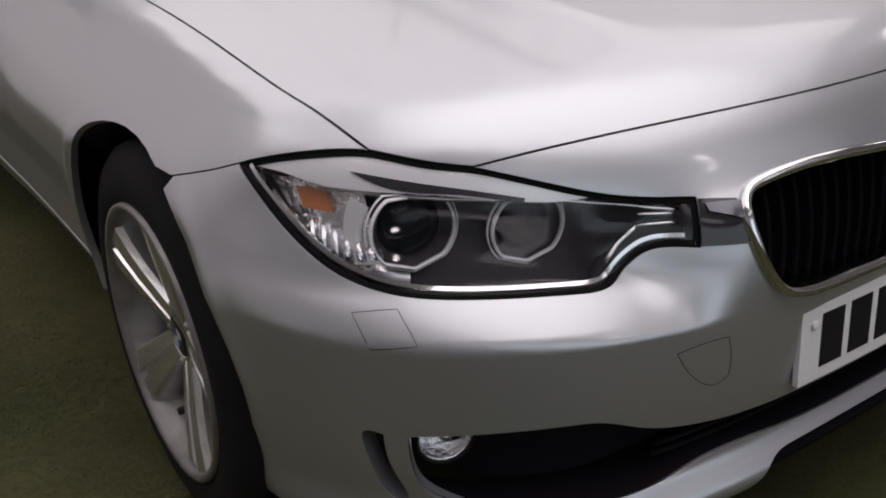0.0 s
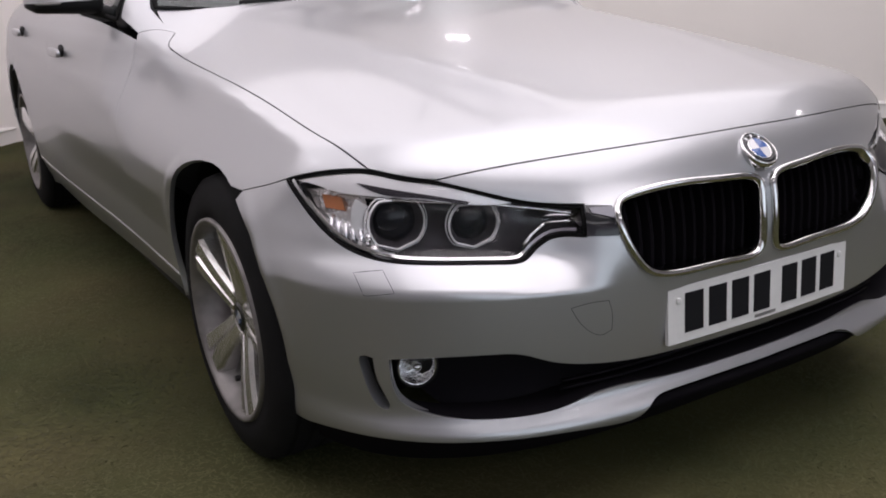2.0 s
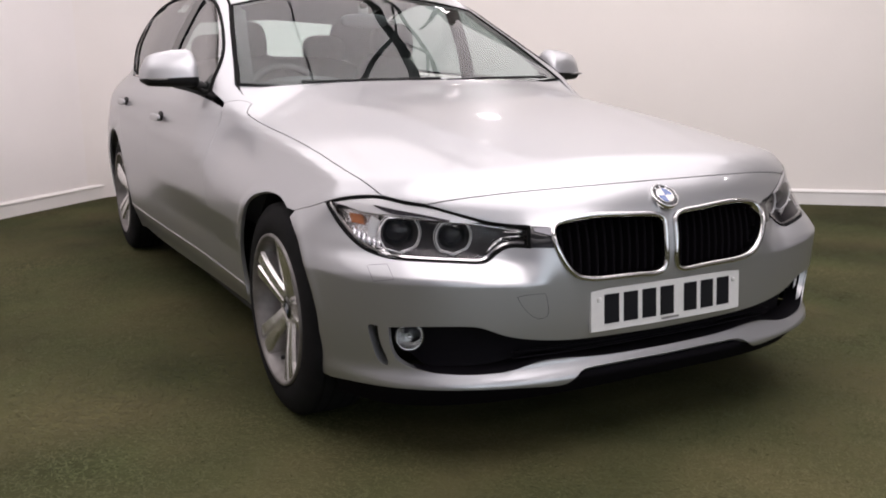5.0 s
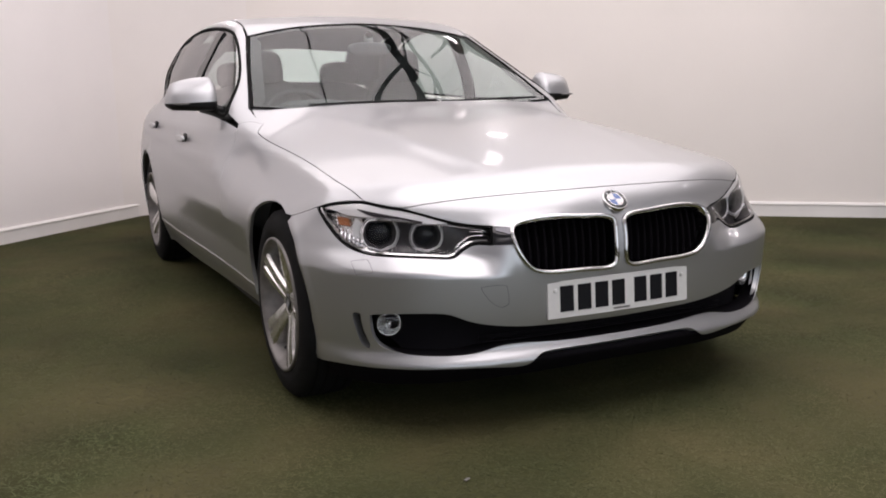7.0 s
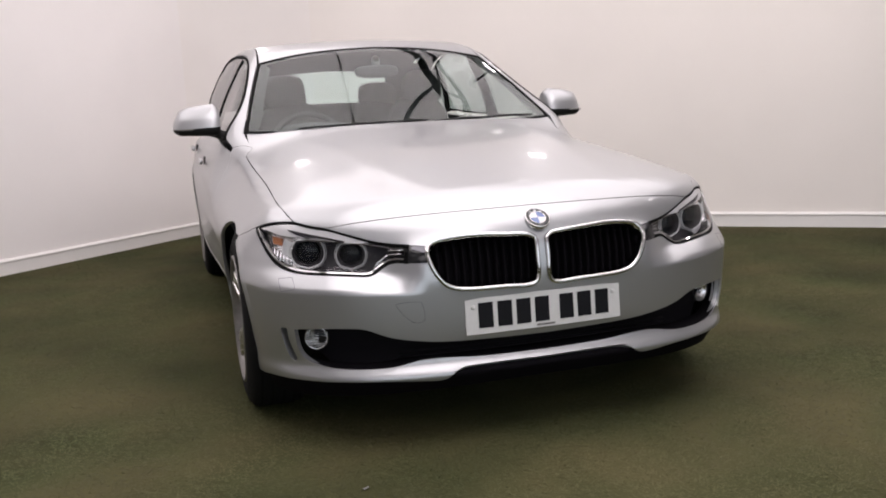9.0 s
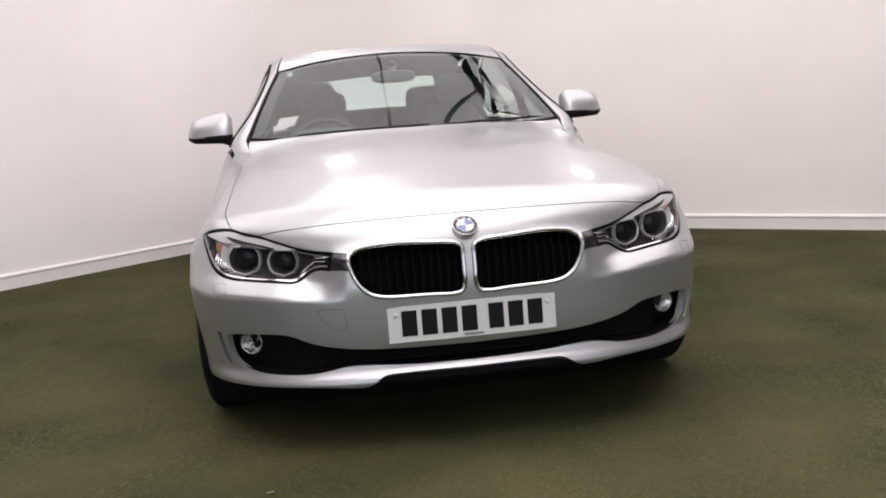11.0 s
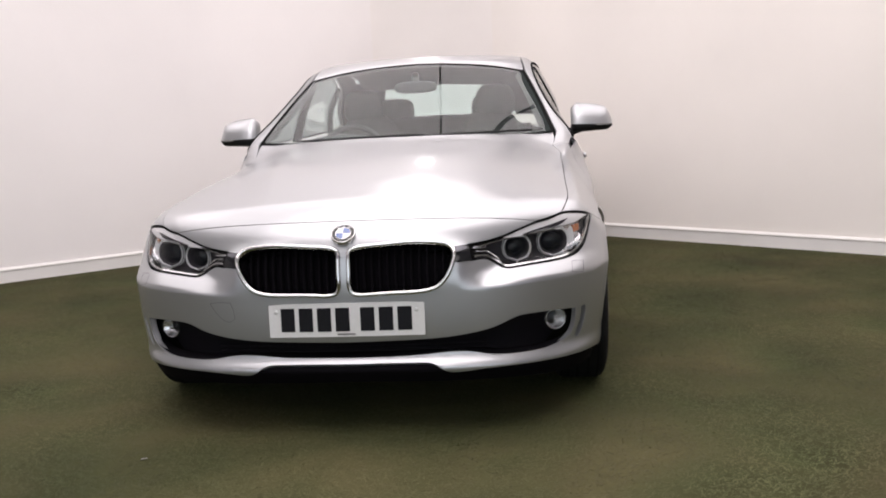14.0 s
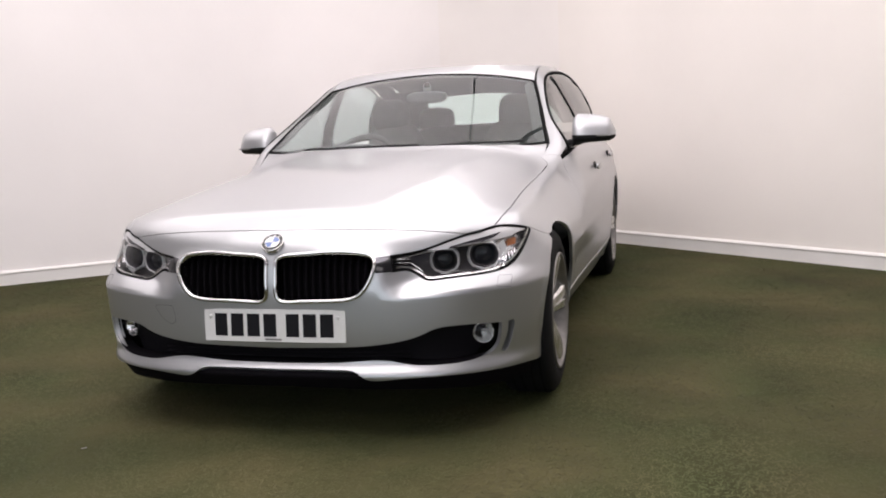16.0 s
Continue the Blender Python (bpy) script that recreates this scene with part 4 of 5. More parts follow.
    skin("lamp_link", lower, Ahead(), link, GLOSS_BLACK, car, step=0.012, depth=0.006, gap=0, lift=0.003, flip=f, label="gloss black link beside the grille")
    wedge = loop([(0.400, 0.150, 0.618), (0.366, 0.125, 0.624)], [(0.366, 0.125, 0.624), (0.366, 0.11, 0.604)], [(0.366, 0.11, 0.604), (0.400, 0.142, 0.611)], [(0.400, 0.142, 0.611), (0.400, 0.150, 0.618)])
    skin("lamp_link_chrome", lower, Ahead(), wedge, SMOKED, car, step=0.012, depth=0.004, gap=0, lift=0.006, flip=f)

# kidney grilles
for f in (False, True):
    gr = bead("grille", kidney_line, lower, [(-0.008, -0.030), (-0.009, 0.004), (-0.004, 0.010), (0.003, 0.009), (0.006, 0.003), (0.006, -0.030)], CHROME, car, flip=f, step=0.01, label="chrome-framed black kidney grille")
    skin("backing", lower, Ahead(), inset(kidney_line, lower, 0.002), APRON_BLACK, gr, step=0.03, depth=0.0, lift=-0.055, flip=f)
    kl = snap(lower, resample(kidney_line, 0.004))
    x = 0.036
    while x < 0.352:
        near = kl[np.abs(kl[:, 0] - x) < 0.004]
        z0, z1 = near[:, 2].min() + 0.004, near[:, 2].max() - 0.004
        zz = np.linspace(z0, z1, 8)
        pts = snap(lower, np.stack([np.full(8, x), np.full(8, 0.1), zz], -1)) + np.array([0, 0.030, 0])
        pts[:, 0] = x
        vs, fs = sweep(pts, [(-0.0055, -0.022), (-0.0035, 0.0), (0, 0.003), (0.0035, 0.0), (0.0055, -0.022)], False, np.broadcast_to(np.array([0, -1.0, 0]), pts.shape))
        if f:
            vs, fs = [v * np.array([-1, 1, 1]) for v in vs], [q[::-1] for q in fs]
        fix_normals(mesh_object("grille_slat", vs, fs, APRON_BLACK, gr, smooth=False))
        x += 0.0262

# badge on the nose
bc = snap(lower, np.array([0, 0.118, 0.677]))
bn = unit(slope(lower, bc))
bn = np.array([0, -math.cos(radians(50)), math.sin(radians(50))])
badge_m = Matrix.Translation(tuple(bc + bn * 0.006)) @ Vector(tuple(bn)).to_track_quat("X", "Z").to_matrix().to_4x4()
badge = lathe("badge", [(-0.02, 0.0385), (-0.006, 0.041), (0.003, 0.041), (0.005, 0.0385), (0.005, 0.0375), (0.002, 0.037)], CHROME, car, "round badge with dark ring and blue and white quarters", n=48)
badge.matrix_basis = badge_m
lathe("badge_ring", [(0.002, 0.037), (0.004, 0.036), (0.004, 0.0255), (0.002, 0.025)], GLOSS_BLACK, badge, n=48)
lathe("badge_rim", [(0.004, 0.0262), (0.0055, 0.0255), (0.004, 0.0245)], CHROME, badge, n=48)
for qd in range(4):
    vs = [(0.0042, 0, 0)] + [(0.0042, 0.0248 * math.cos(math.pi / 2 * (qd + i / 10)), 0.0248 * math.sin(math.pi / 2 * (qd + i / 10))) for i in range(11)]
    fs = [(0, i + 1, i + 2) for i in range(10)]
    fix_normals(mesh_object("badge_quarter", vs, fs, BADGE_BLUE if qd % 2 == 0 else BADGE_WHITE, badge))
for i in range(3):
    a = math.pi / 2 + (i - 1) * 0.62
    vs = []
    for dy, dz in ((-0.0028, -0.0035), (0.0028, -0.0035), (0.0028, 0.0035), (-0.0028, 0.0035)):
        r, t = 0.0308 + dz, a + dy / 0.0308
        vs.append((0.0046, r * math.cos(t), r * math.sin(t)))
    mesh_object("badge_mark", vs, [(0, 1, 2, 3)], BADGE_WHITE, badge, smooth=False)

# number plate, slightly bowed with the bumper


def plate_y(x):
    return 0.078 + 0.10 * x * x


def plate_piece(name, x0, x1, z0, z1, out, thick, mat, parent, label=""):
    n = max(1, int(abs(x1 - x0) / 0.02))
    vs, fs = [], []
    for i in range(n + 1):
        x = x0 + (x1 - x0) * i / n
        y = plate_y(x) - out
        for yy, zz in ((y, z0), (y, z1), (y + thick, z1), (y + thick, z0)):
            vs.append((x, yy + (zz - 0.40) * 0.06, zz))
    for i in range(n):
        for q in range(4):
            fs.append((i * 4 + q, (i + 1) * 4 + q, (i + 1) * 4 + (q + 1) % 4, i * 4 + (q + 1) % 4))
    fs += [(3, 2, 1, 0), tuple(n * 4 + q for q in range(4))]
    return fix_normals(mesh_object(name, vs, fs, mat, parent, label, smooth=False))


plate = plate_piece("number_plate", -0.260, 0.260, 0.344, 0.455, 0.0, 0.008, PLATE_WHITE, car, "white number plate with dark bars")
x = -0.219
for i in range(7):
    plate_piece("bar", x, x + 0.047, 0.362, 0.440, 0.0012, 0.001, BAR_BLACK, plate)
    x += 0.050 + (0.033 if i == 3 else 0.0115)
for x in (-0.235, 0.235):
    b = blob("plate_screw", (x, plate_y(x) - 0.001 + 0.0015, 0.428), (0.007, 0.003, 0.007), PLATE_WHITE, plate, power=2.5, n=12)
plate_piece("plate_mark", -0.03, 0.03, 0.3495, 0.3555, 0.0012, 0.001, LINING, plate)

# lower opening: dark mesh, bars, fog lamps
skin("intake_back", lower, Ahead(), open_line, SLAT, car, step=0.03, edge=0.015, depth=0.0, gap=-0.004, lift=-0.075)
p = snap(lower, resample(open_line, 0.012))
nn = unit(slope(lower, p))
n = len(p)
fix_normals(mesh_object("intake_wall", list(p - nn * 0.004) + list(p + np.array([0, 0.075, 0])), [(i, (i + 1) % n, n + (i + 1) % n, n + i) for i in range(n)], SLAT, car))
for z in (0.285, 0.302):
    pts = np.array([(x, 0.0, z) for x in np.linspace(-0.46, 0.46, 30)])
    pts = snap(lower, pts + np.array([0, 0.1, 0])) + np.array([0, 0.03, 0])
    pts[:, 2] = z
    vs, fs = sweep(pts, oval(0.006, 0.012, 6), False, np.broadcast_to(np.array([0, -1.0, 0]), pts.shape))
    fix_normals(mesh_object("intake_bar", vs, fs, SLAT, car))
for f in (False, True):
    s = -1 if f else 1
    sb = skin("bumper_slot", lower, Around(), slot_line, BLACK, car, step=0.012, depth=0.0, gap=-0.002, lift=-0.03, flip=f)
    well("slot_wall", slot_line, lower, 0.002, 0.031, PAINT, sb, flip=f)
    fog = lathe("fog_lamp", [(-0.03, 0.030), (0.004, 0.037), (0.008, 0.036), (0.006, 0.033), (-0.012, 0.022), (-0.016, 0.0)], REFLECTOR, car, "round clear fog lamp in a dark recess", n=40)
    fog.matrix_basis = Matrix.Translation((s * 0.684, 0.290, 0.342)) @ Matrix.Rotation(radians(-90 + s * 18), 4, "Z") @ Matrix.Scale(1.0, 4)
    blob("bulb_shield", (0, 0, 0), (0.014, 0.011, 0.011), CHROME, fog, power=2, n=16)
    cv = lathe("fog_cover", [(0.006, 0.034), (0.011, 0.026), (0.014, 0.013), (0.015, 0.0)], LENS_GLASS, fog, n=40)
    cv.visible_shadow = False
    lathe("fog_rim", [(0.0, 0.034), (0.010, 0.037), (0.010, 0.0395), (-0.02, 0.0395)], BLACK, fog, n=40)
    # covers let into the bumper
    wash = loop([(0.783, 0.318, 0.533), (0.744, 0.284, 0.538)], [(0.744, 0.284, 0.538), (0.741, 0.249, 0.507)], [(0.741, 0.249, 0.507), (0.779, 0.287, 0.502)], [(0.779, 0.287, 0.502), (0.783, 0.318, 0.533)])
    bead("washer_cover_gap", wash, lower, [(-0.0004, -0.004), (-0.0004, 0.0003), (0.0004, 0.0003), (0.0004, -0.004)], SEAL, car, flip=f, smooth=False)
    if f:
        tow = loop([(0.469, 0.112, 0.459), (0.43, 0.105, 0.463), (0.393, 0.099, 0.461)], [(0.393, 0.099, 0.461), (0.384, 0.1, 0.43), (0.384, 0.100, 0.403)], [(0.384, 0.100, 0.403), (0.404, 0.103, 0.396), (0.443, 0.109, 0.42), (0.469, 0.112, 0.459)])
        bead("tow_cover_gap", tow, lower, [(-0.0004, -0.004), (-0.0004, 0.0003), (0.0004, 0.0003), (0.0004, -0.004)], SEAL, car, flip=f, smooth=False)
# black apron under the lip, its black also taking in the shade there
apron = mirrored(np.concatenate([bend(LIP_LOW)[::-1][:-1], bend([LIP_LOW[0], (0.84, 0.46, 0.15)])[:-1], bend([(0.84, 0.46, 0.15), (0.6, 0.22, 0.165), (0, 0.13, 0.175)])]))
skin("front_apron", lower, Around(), apron, APRON_BLACK, car, step=0.03, edge=0.015, depth=0.05, lift=-0.014)

# wheels
def wheel(s, y):
    w = tagged(new("wheel"))
    w.parent = car
    w.matrix_basis = Matrix.Translation((s * 0.787, y, 0.319)) @ (Matrix.Rotation(math.pi, 4, "Z") if s < 0 else Matrix())
    R, B = 0.319, 0.222
    prof = [(-0.090, B - 0.004), (-0.102, B + 0.02), (-0.105, B + 0.05), (-0.098, R - 0.018), (-0.082, R - 0.004), (-0.05, R), (0.05, R - 0.001), (0.072, R - 0.006), (0.086, R - 0.022), (0.096, B + 0.045), (0.098, B + 0.02), (0.090, B - 0.002), (0.05, B - 0.012), (-0.05, B - 0.012)]
    lathe("tyre", prof, RUBBER, w, n=72, closed=True)
    for gx in (-0.055, -0.02, 0.02, 0.055):
        lathe("tread_groove", [(gx - 0.004, R + 0.0006), (gx + 0.004, R + 0.0006)], SEAL, w, n=72)
    lathe("rim_barrel", [(0.092, B + 0.004), (0.098, B + 0.002), (0.097, B - 0.006), (0.086, B - 0.014), (0.05, B - 0.022), (-0.05, B - 0.04), (-0.09, B - 0.02)], ALLOY_DARK, w, n=72)
    lathe("rim_edge", [(0.090, B + 0.005), (0.099, B + 0.004), (0.1005, B - 0.002), (0.097, B - 0.008), (0.088, B - 0.012)], ALLOY_DARK, w, n=72)
    lathe("brake_disc", [(0.0, 0.155), (0.012, 0.155), (0.012, 0.06), (0.03, 0.058), (0.03, 0.0)], STEEL, w, n=48)
    cal = blob("brake_caliper", (0.01, 0.10, 0.06), (0.04, 0.04, 0.08), ALLOY_DARK, w, power=4)
    for k in range(5):
        a = 2 * math.pi * k / 5 + 0.087
        # broad spoke with a raised ridge each side of a groove, from hub to rim
        st = [(0.035, 0.032, 0.056), (0.07, 0.034, 0.064), (0.12, 0.040, 0.075), (0.165, 0.047, 0.083), (0.200, 0.057, 0.088), (0.215, 0.066, 0.089)]
        vs, fs = [], []
        for r, hw, x in st:
            for q, dx in ((-1.0, -0.040), (-0.97, -0.008), (-0.80, 0.002), (-0.16, 0.004), (-0.08, -0.003), (0.08, -0.003), (0.16, 0.004), (0.80, 0.002), (0.97, -0.008), (1.0, -0.040)):
                vs.append((x + dx, r, q * hw))
        m = 10
        for i in range(len(st) - 1):
            for q in range(m - 1):
                fs.append((i * m + q, i * m + q + 1, (i + 1) * m + q + 1, (i + 1) * m + q))
        fs.append(tuple(range(m)))
        o = fix_normals(mesh_object("spoke", vs, fs, ALLOY, w, smooth=False))
        o.matrix_basis = Matrix.Rotation(a, 4, "X")
        bl = blob("wheel_bolt", (0.052, 0.0, 0.0), (0.010, 0.009, 0.009), STEEL, w, power=3, n=12)
        bl.matrix_basis = Matrix.Rotation(a + math.pi / 5, 4, "X") @ Matrix.Translation((0, 0.052, 0))
    lathe("hub", [(0.02, 0.070), (0.050, 0.066), (0.058, 0.045), (0.062, 0.036), (0.058, 0.034)], ALLOY, w, n=40)
    lathe("hub_cap", [(0.056, 0.034), (0.061, 0.033), (0.063, 0.02), (0.063, 0.0)], GLOSS_BLACK, w, n=40)
    valve = tube("valve", [(0.030, 0, 0), (0.066, 0, 0)], 0.007, BLACK, w)
    valve.matrix_basis = Matrix.Rotation(radians(250), 4, "X") @ Matrix.Translation((0, 0.183, 0))
    for qd in range(4):
        vs = [(0.0636, 0, 0)] + [(0.0634, 0.017 * math.cos(math.pi / 2 * (qd + i / 6)), 0.017 * math.sin(math.pi / 2 * (qd + i / 6))) for i in range(7)]
        mesh_object("cap_quarter", vs, [(0, i + 1, i + 2) for i in range(6)], BADGE_BLUE if qd % 2 else BADGE_WHITE, w)
    return w


for s in (-1, 1):
    for y in (FA, RA):
        wheel(s, y)
        # wheel well
        vs, fs = [], []
        m = 20
        for i in range(m + 1):
            a = radians(-4 + 202 * i / m)
            for x in (0.50, 0.842):
                vs.append((s * x, y + 0.326 * math.cos(a), 0.318 + 0.374 * math.sin(a)))
        fs = [(2 * i, 2 * i + 1, 2 * i + 3, 2 * i + 2) for i in range(m)]
        fs.append(tuple(2 * i for i in range(m + 1)))
        mesh_object("wheel_well", vs, fs, BLACK, car)

# dark blocks under the skin, added so no light leaks through the gaps
under = box_bm(-0.48, 0.48, 0.34, 4.3, 0.16, 0.64)
box_bm(-0.80, 0.80, 1.16, 3.20, 0.17, 0.50, bm=under)
box_bm(-0.66, 0.66, 0.45, 1.45, 0.60, 0.68, bm=under)
box_bm(-0.70, 0.70, 3.3, 4.3, 0.62, 0.86, bm=under)
part("underbody_block", under, BLACK, car)

# door mirrors
def mirror_loft(name, s, low, mat, parent, label=""):
    """One half of a mirror housing: the cap over its straight lower edge, or the shell below it."""
    m, k = 16, 12
    vs, fs = [], []
    for i in range(m + 1):
        u = i / m
        e = (1 - abs(2 * u - 1) ** 5) ** 0.5
        x = 0.818 + 0.208 * u
        split = 0.983 - 0.006 * u
        top = 0.106 * (1 - 0.32 * u ** 3) * (0.75 + 0.25 * step01(u, 0, 0.12)) * (1 - 0.9 * step01(u, 0.84, 1.08))
        y0 = 1.835 + 0.055 * u ** 2 + 0.03 * (1 - e)
        y1 = 1.972 - 0.02 * (1 - e)
        h = (-0.044 + 0.016 * u) * (1 - 0.7 * step01(u, 0.85, 1.05)) if low else top
        for j in range(k + 1):
            a = math.pi * j / k
            ca, sa = math.cos(a), math.sin(a)
            yy = (y0 + y1) / 2 - (y1 - y0) / 2 * math.copysign(abs(ca) ** 0.75, ca)
            vs.append((s * x, yy + 0.018 * max(sa, 0) * (0 if low else 1), split + h * abs(sa) ** 0.8))
    for i in range(m):
        for j in range(k):
            p = i * (k + 1) + j
            fs.append((p, p + 1, p + k + 2, p + k + 1))
    fs += [tuple(range(k + 1)), tuple(range(m * (k + 1), (m + 1) * (k + 1)))]
    return fix_normals(mesh_object(name, vs, fs, mat, parent, label))


for s in (-1, 1):
    mir = mirror_loft("door_mirror", s, False, PAINT, car, "silver door mirror with a black base")
    mirror_loft("lower_shell", s, True, BLACK, mir)
    tube("mirror_arm", [(s * 0.865, 1.91, 0.962), (s * 0.815, 1.88, 0.945), (s * 0.755, 1.82, 0.918)], 0.022, BLACK, mir)
    blob("mirror_foot", (s * 0.783, 1.775, 0.935), (0.020, 0.085, 0.042), BLACK, mir, power=3, taper=(0.5, 0.7), lean=0.03)
    blob("glass_frame", (s * 0.912, 1.968, 1.012), (0.088, 0.010, 0.050), BLACK, mir, power=5)
    blob("mirror_glass", (s * 0.912, 1.979, 1.012), (0.080, 0.004, 0.043), CHROME, mir, power=5)
    blob("mirror_signal", (s * 0.965, 1.862, 0.976), (0.045, 0.010, 0.005), LINING, mir, power=2.5, n=12)

# door handles
for s, f in ((1, False), (-1, True)):
    for y, z in ((2.36, 0.805), (3.28, 0.838)):
        q = snap(shell, np.array([0.9, y, z]))
        h = blob("door_handle", (s * (q[0] + 0.020), y, z), (0.011, 0.095, 0.016), PAINT, car, power=3)
        # black bulge in place of the shade in the hollow behind the handle
        blob("handle_shade", (s * (q[0] - 0.004), y - 0.02, z), (0.008, 0.055, 0.026), BLACK, h, power=2.5)

# wipers
for s0, s1 in ((-0.50, 0.10), (0.12, 0.62)):
    tube("wiper", [(s0, 1.575, 0.962), ((s0 + s1) / 2, 1.585, 0.967), (s1, 1.60, 0.968)], 0.005, BLACK, car)

# cabin inside
dash = mesh_object("dashboard", *(lambda pr: ([(x, y + 0.06 * (x / 0.7) ** 2, z) for x in np.linspace(-0.72, 0.72, 17) for y, z in pr], [(i * 6 + q, i * 6 + q + 1, (i + 1) * 6 + q + 1, (i + 1) * 6 + q) for i in range(16) for q in range(5)]))([(1.50, 0.90), (1.62, 0.935), (1.85, 0.940), (1.98, 0.92), (2.02, 0.84), (1.95, 0.55)]), DASH, car, "dark dashboard")
blob("instrument_hood", (-0.37, 1.90, 0.945), (0.17, 0.09, 0.035), DASH, car, power=2.5)
stw = lathe("steering_wheel", [(0.016 * math.cos(a), 0.185 + 0.016 * math.sin(a)) for a in np.linspace(0, 2 * math.pi, 9)[:-1]], LEATHER, car, "dark leather steering wheel", n=40, closed=True)
stw.matrix_basis = Matrix.Translation((-0.37, 2.12, 0.85)) @ Matrix.Rotation(radians(-25), 4, "X") @ Matrix.Rotation(radians(90), 4, "Z")
blob("wheel_boss", (0, 0, 0), (0.03, 0.09, 0.07), DASH, stw, power=2.5)
for s in (-1, 1):
    seat = blob("front_seat", (s * 0.37, 2.42, 0.50), (0.25, 0.27, 0.10), LEATHER, car, "dark leather front seat", power=3.5)
    blob("backrest", (s * 0.37, 2.62, 0.79), (0.245, 0.085, 0.30), LEATHER, seat, power=3.2, taper=(0.28, 0.1), lean=0.11)
    blob("headrest", (s * 0.40, 2.72, 1.135), (0.125, 0.055, 0.10), LEATHER, seat, power=3.2, taper=(0.12, 0.1))
    for dx in (-0.05, 0.05):
        tube("headrest_post", [(s * 0.39 + dx, 2.72, 1.0), (s * 0.39 + dx, 2.72, 1.08)], 0.007, CHROME, seat)
bench = blob("rear_bench", (0, 3.25, 0.50), (0.62, 0.26, 0.10), LEATHER, car, "dark leather rear bench", power=5)
blob("bench_back", (0, 3.44, 0.77), (0.62, 0.09, 0.30), LEATHER, bench, power=4, taper=(0.05, 0), lean=0.08)
for x in (-0.33, 0.33):
    blob("rear_headrest", (x, 3.55, 1.11), (0.13, 0.05, 0.085), LEATHER, bench, power=3)
mesh_object("parcel_shelf", [(-0.62, 3.55, 0.955), (0.62, 3.55, 0.955), (0.60, 4.10, 0.985), (-0.60, 4.10, 0.985)], [(0, 1, 2, 3)], DASH, car, smooth=False)
rvm = blob("rear_view_mirror", (0.0, 2.14, 1.215), (0.115, 0.018, 0.032), DASH, car, "black rear-view mirror behind the windscreen", power=3)
blob("mirror_stem", (0.0, 2.15, 1.262), (0.022, 0.02, 0.035), LINING, rvm, power=2.5, n=16)
for f in (False, True):
    corner = loop([(0.36, 3.40, 1.34), (0.60, 3.34, 1.30)], [(0.60, 3.34, 1.30), (0.64, 3.6, 1.20), (0.66, 3.95, 1.05)], [(0.66, 3.95, 1.05), (0.50, 4.0, 1.05)], [(0.50, 4.0, 1.05), (0.44, 3.75, 1.18), (0.36, 3.40, 1.34)])
    skin("rear_pillar_trim", cabin, Above(0.97), corner, DASH, car, step=0.06, depth=0.0, gap=0.0, lift=-0.025, flip=f)
head = mirrored(np.concatenate([bend([(0, 2.30, 1.36), (0.55, 2.26, 1.33)])[:-1], bend([(0.55, 2.26, 1.33), (0.56, 2.8, 1.38), (0.53, 3.28, 1.34)])[:-1], bend([(0.53, 3.28, 1.34), (0.50, 3.50, 1.29), (0.0, 3.56, 1.30)])]))
skin("headlining", cabin, Above(), head, LINING, car, step=0.08, depth=0.0, gap=0.0, lift=-0.03)
for f in (False, True):
    sill = [(0.80, y, float(BELT(y)) + 0.006) for y in (1.7, 2.3, 2.9, 3.5)]
    trim = loop(sill, [sill[-1], (0.8, 3.4, 0.45)], [(0.8, 3.4, 0.45), (0.8, 1.6, 0.45)], [(0.8, 1.6, 0.45), sill[0]])
    skin("door_card", lower, Beside(), trim, DASH, car, step=0.08, depth=0.0, lift=-0.05, flip=f)
    skin("pillar_lining", shell, Rolled(), inset(rail_out, shell, 0.004), DASH, car, step=0.05, edge=0.02, depth=0.0, gap=0.0, lift=-0.02, flip=f)
mesh_object("cabin_floor", [(-0.7, 1.5, 0.33), (0.7, 1.5, 0.33), (0.7, 3.5, 0.36), (-0.7, 3.5, 0.36)], [(0, 1, 2, 3)], DASH, car, smooth=False)


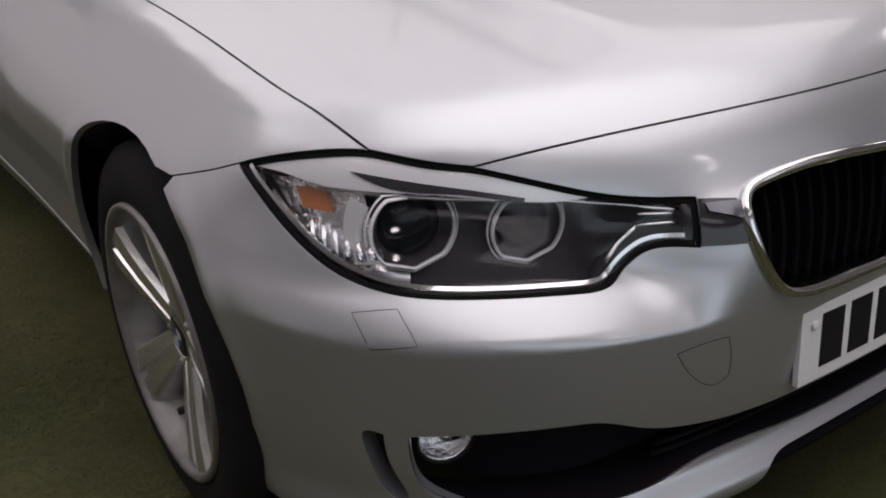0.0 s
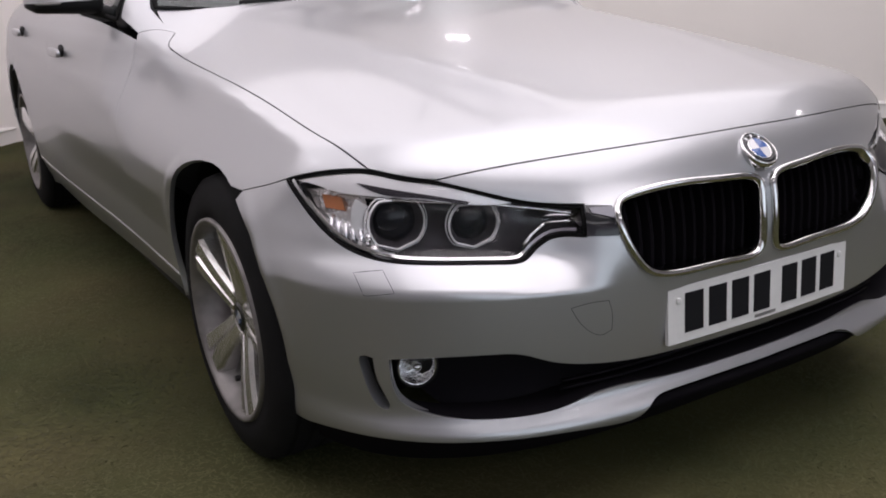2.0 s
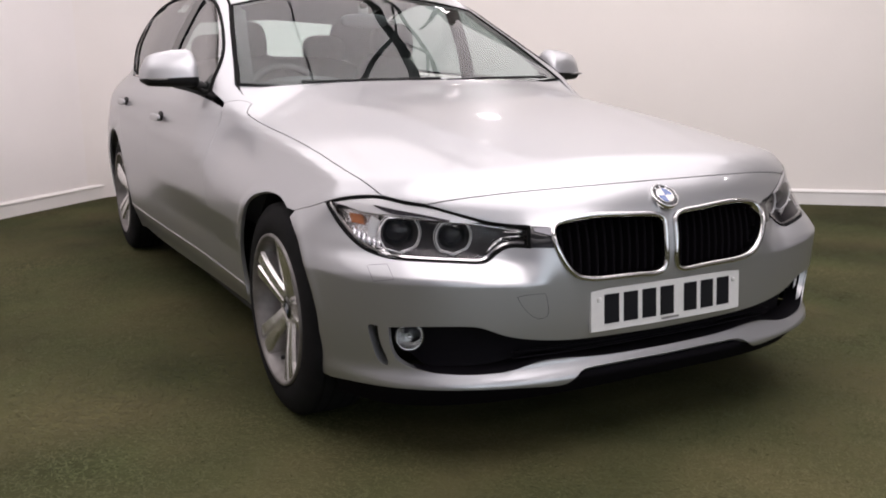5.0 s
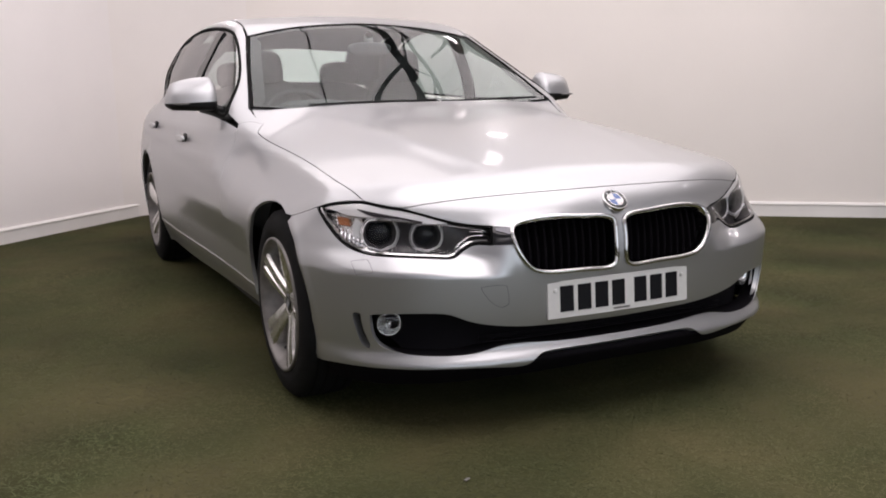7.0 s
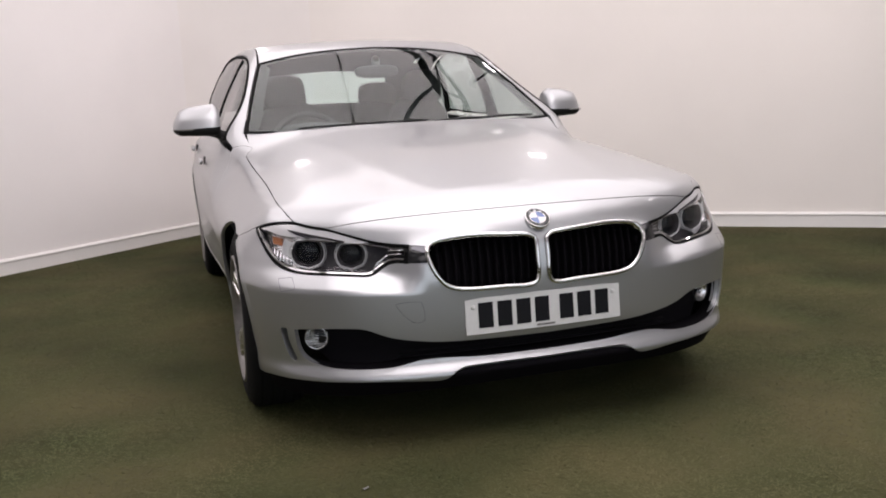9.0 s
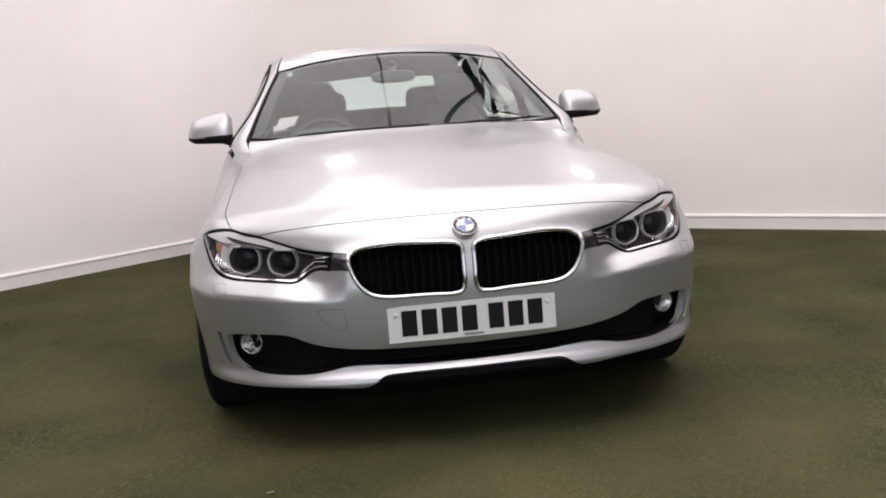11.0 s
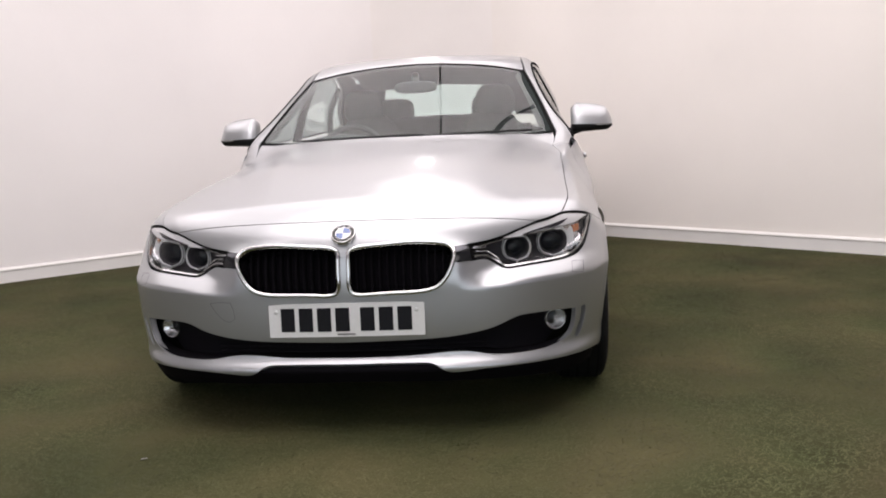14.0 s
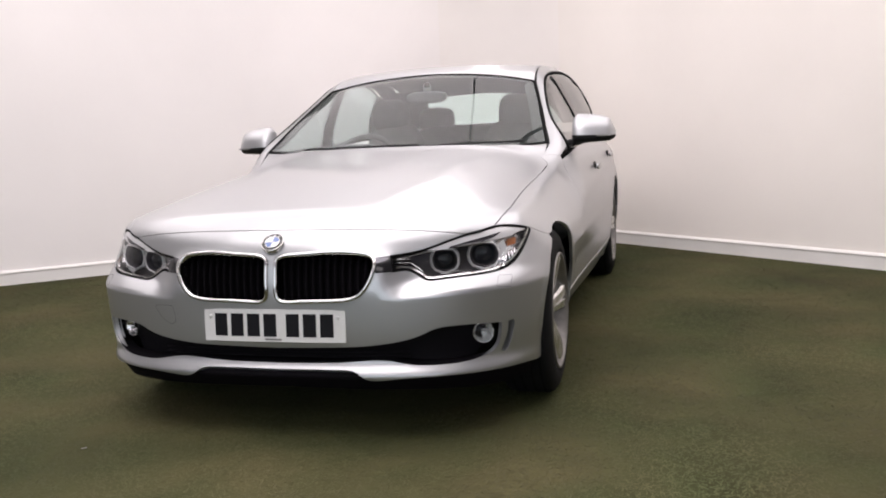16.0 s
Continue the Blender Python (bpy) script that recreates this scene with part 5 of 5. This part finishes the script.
# ---- artificial grass: short blades over the part of the floor that is walked past ----
GRASS = material("grass_fibre", (0.064, 0.066, 0.027), 0.8, vary=0.55, scale=1.1, spec=0.2)
two_tone(GRASS, (0.057, 0.065, 0.026), (0.071, 0.065, 0.030), 1.7, 0.35, 0.65)
rng = np.random.default_rng(7)


def blades(name, x0, x1, y0, y1, count):
    n = count
    base = np.stack([rng.uniform(x0, x1, n), rng.uniform(y0, y1, n), np.zeros(n)], -1)
    west = (base[:, 0] - CORNER[0]) * (CORNER[1] - WEST[1]) - (base[:, 1] - CORNER[1]) * (CORNER[0] - WEST[0])
    east = (base[:, 0] - CORNER[0]) * (EAST[1] - CORNER[1]) - (base[:, 1] - CORNER[1]) * (EAST[0] - CORNER[0])
    base = base[(west > 0.25) & (east > 0.25)]
    n = len(base)
    a = rng.uniform(0, 2 * np.pi, n)
    w = rng.uniform(0.0016, 0.0032, n)
    h = rng.uniform(0.0015, 0.0035, n)
    lean = rng.normal(0, 0.014, (n, 2)) + np.stack([0.006 * np.sin(base[:, 0] * 2.1 + base[:, 1]), 0.006 * np.cos(base[:, 1] * 1.7)], -1)
    side = np.stack([np.cos(a) * w, np.sin(a) * w, np.zeros(n)], -1)
    tip = base + np.concatenate([lean, h[:, None]], -1)
    vs = np.stack([base - side, base + side, tip], 1).reshape(-1, 3)
    me = bpy.data.meshes.new(name)
    me.vertices.add(3 * n), me.loops.add(3 * n), me.polygons.add(n)
    me.vertices.foreach_set("co", vs.ravel())
    me.loops.foreach_set("vertex_index", np.arange(3 * n))
    me.polygons.foreach_set("loop_start", np.arange(n) * 3)
    me.update(calc_edges=True)
    me.materials.append(GRASS)
    return tagged(new(name, me), "short olive-green artificial grass on the floor", "grass", kind="stuff")


blades("grass", -4.2, 4.8, -2.2, 6.0, 850000)

# a scrap of paper left on the turf
scrap = box_bm(-0.010, 0.010, -0.004, 0.004, 0.003, 0.0045)
for v in scrap.verts:
    v.co.z += 0.002 * abs(v.co.x) / 0.010
scrap.transform(Matrix.Translation((-0.64, -0.12, 0)) @ Matrix.Rotation(0.5, 4, "Z"))
tagged(part("paper_scrap", scrap, LINING, None), "tiny pale grey scrap of paper on the turf", "scrap")
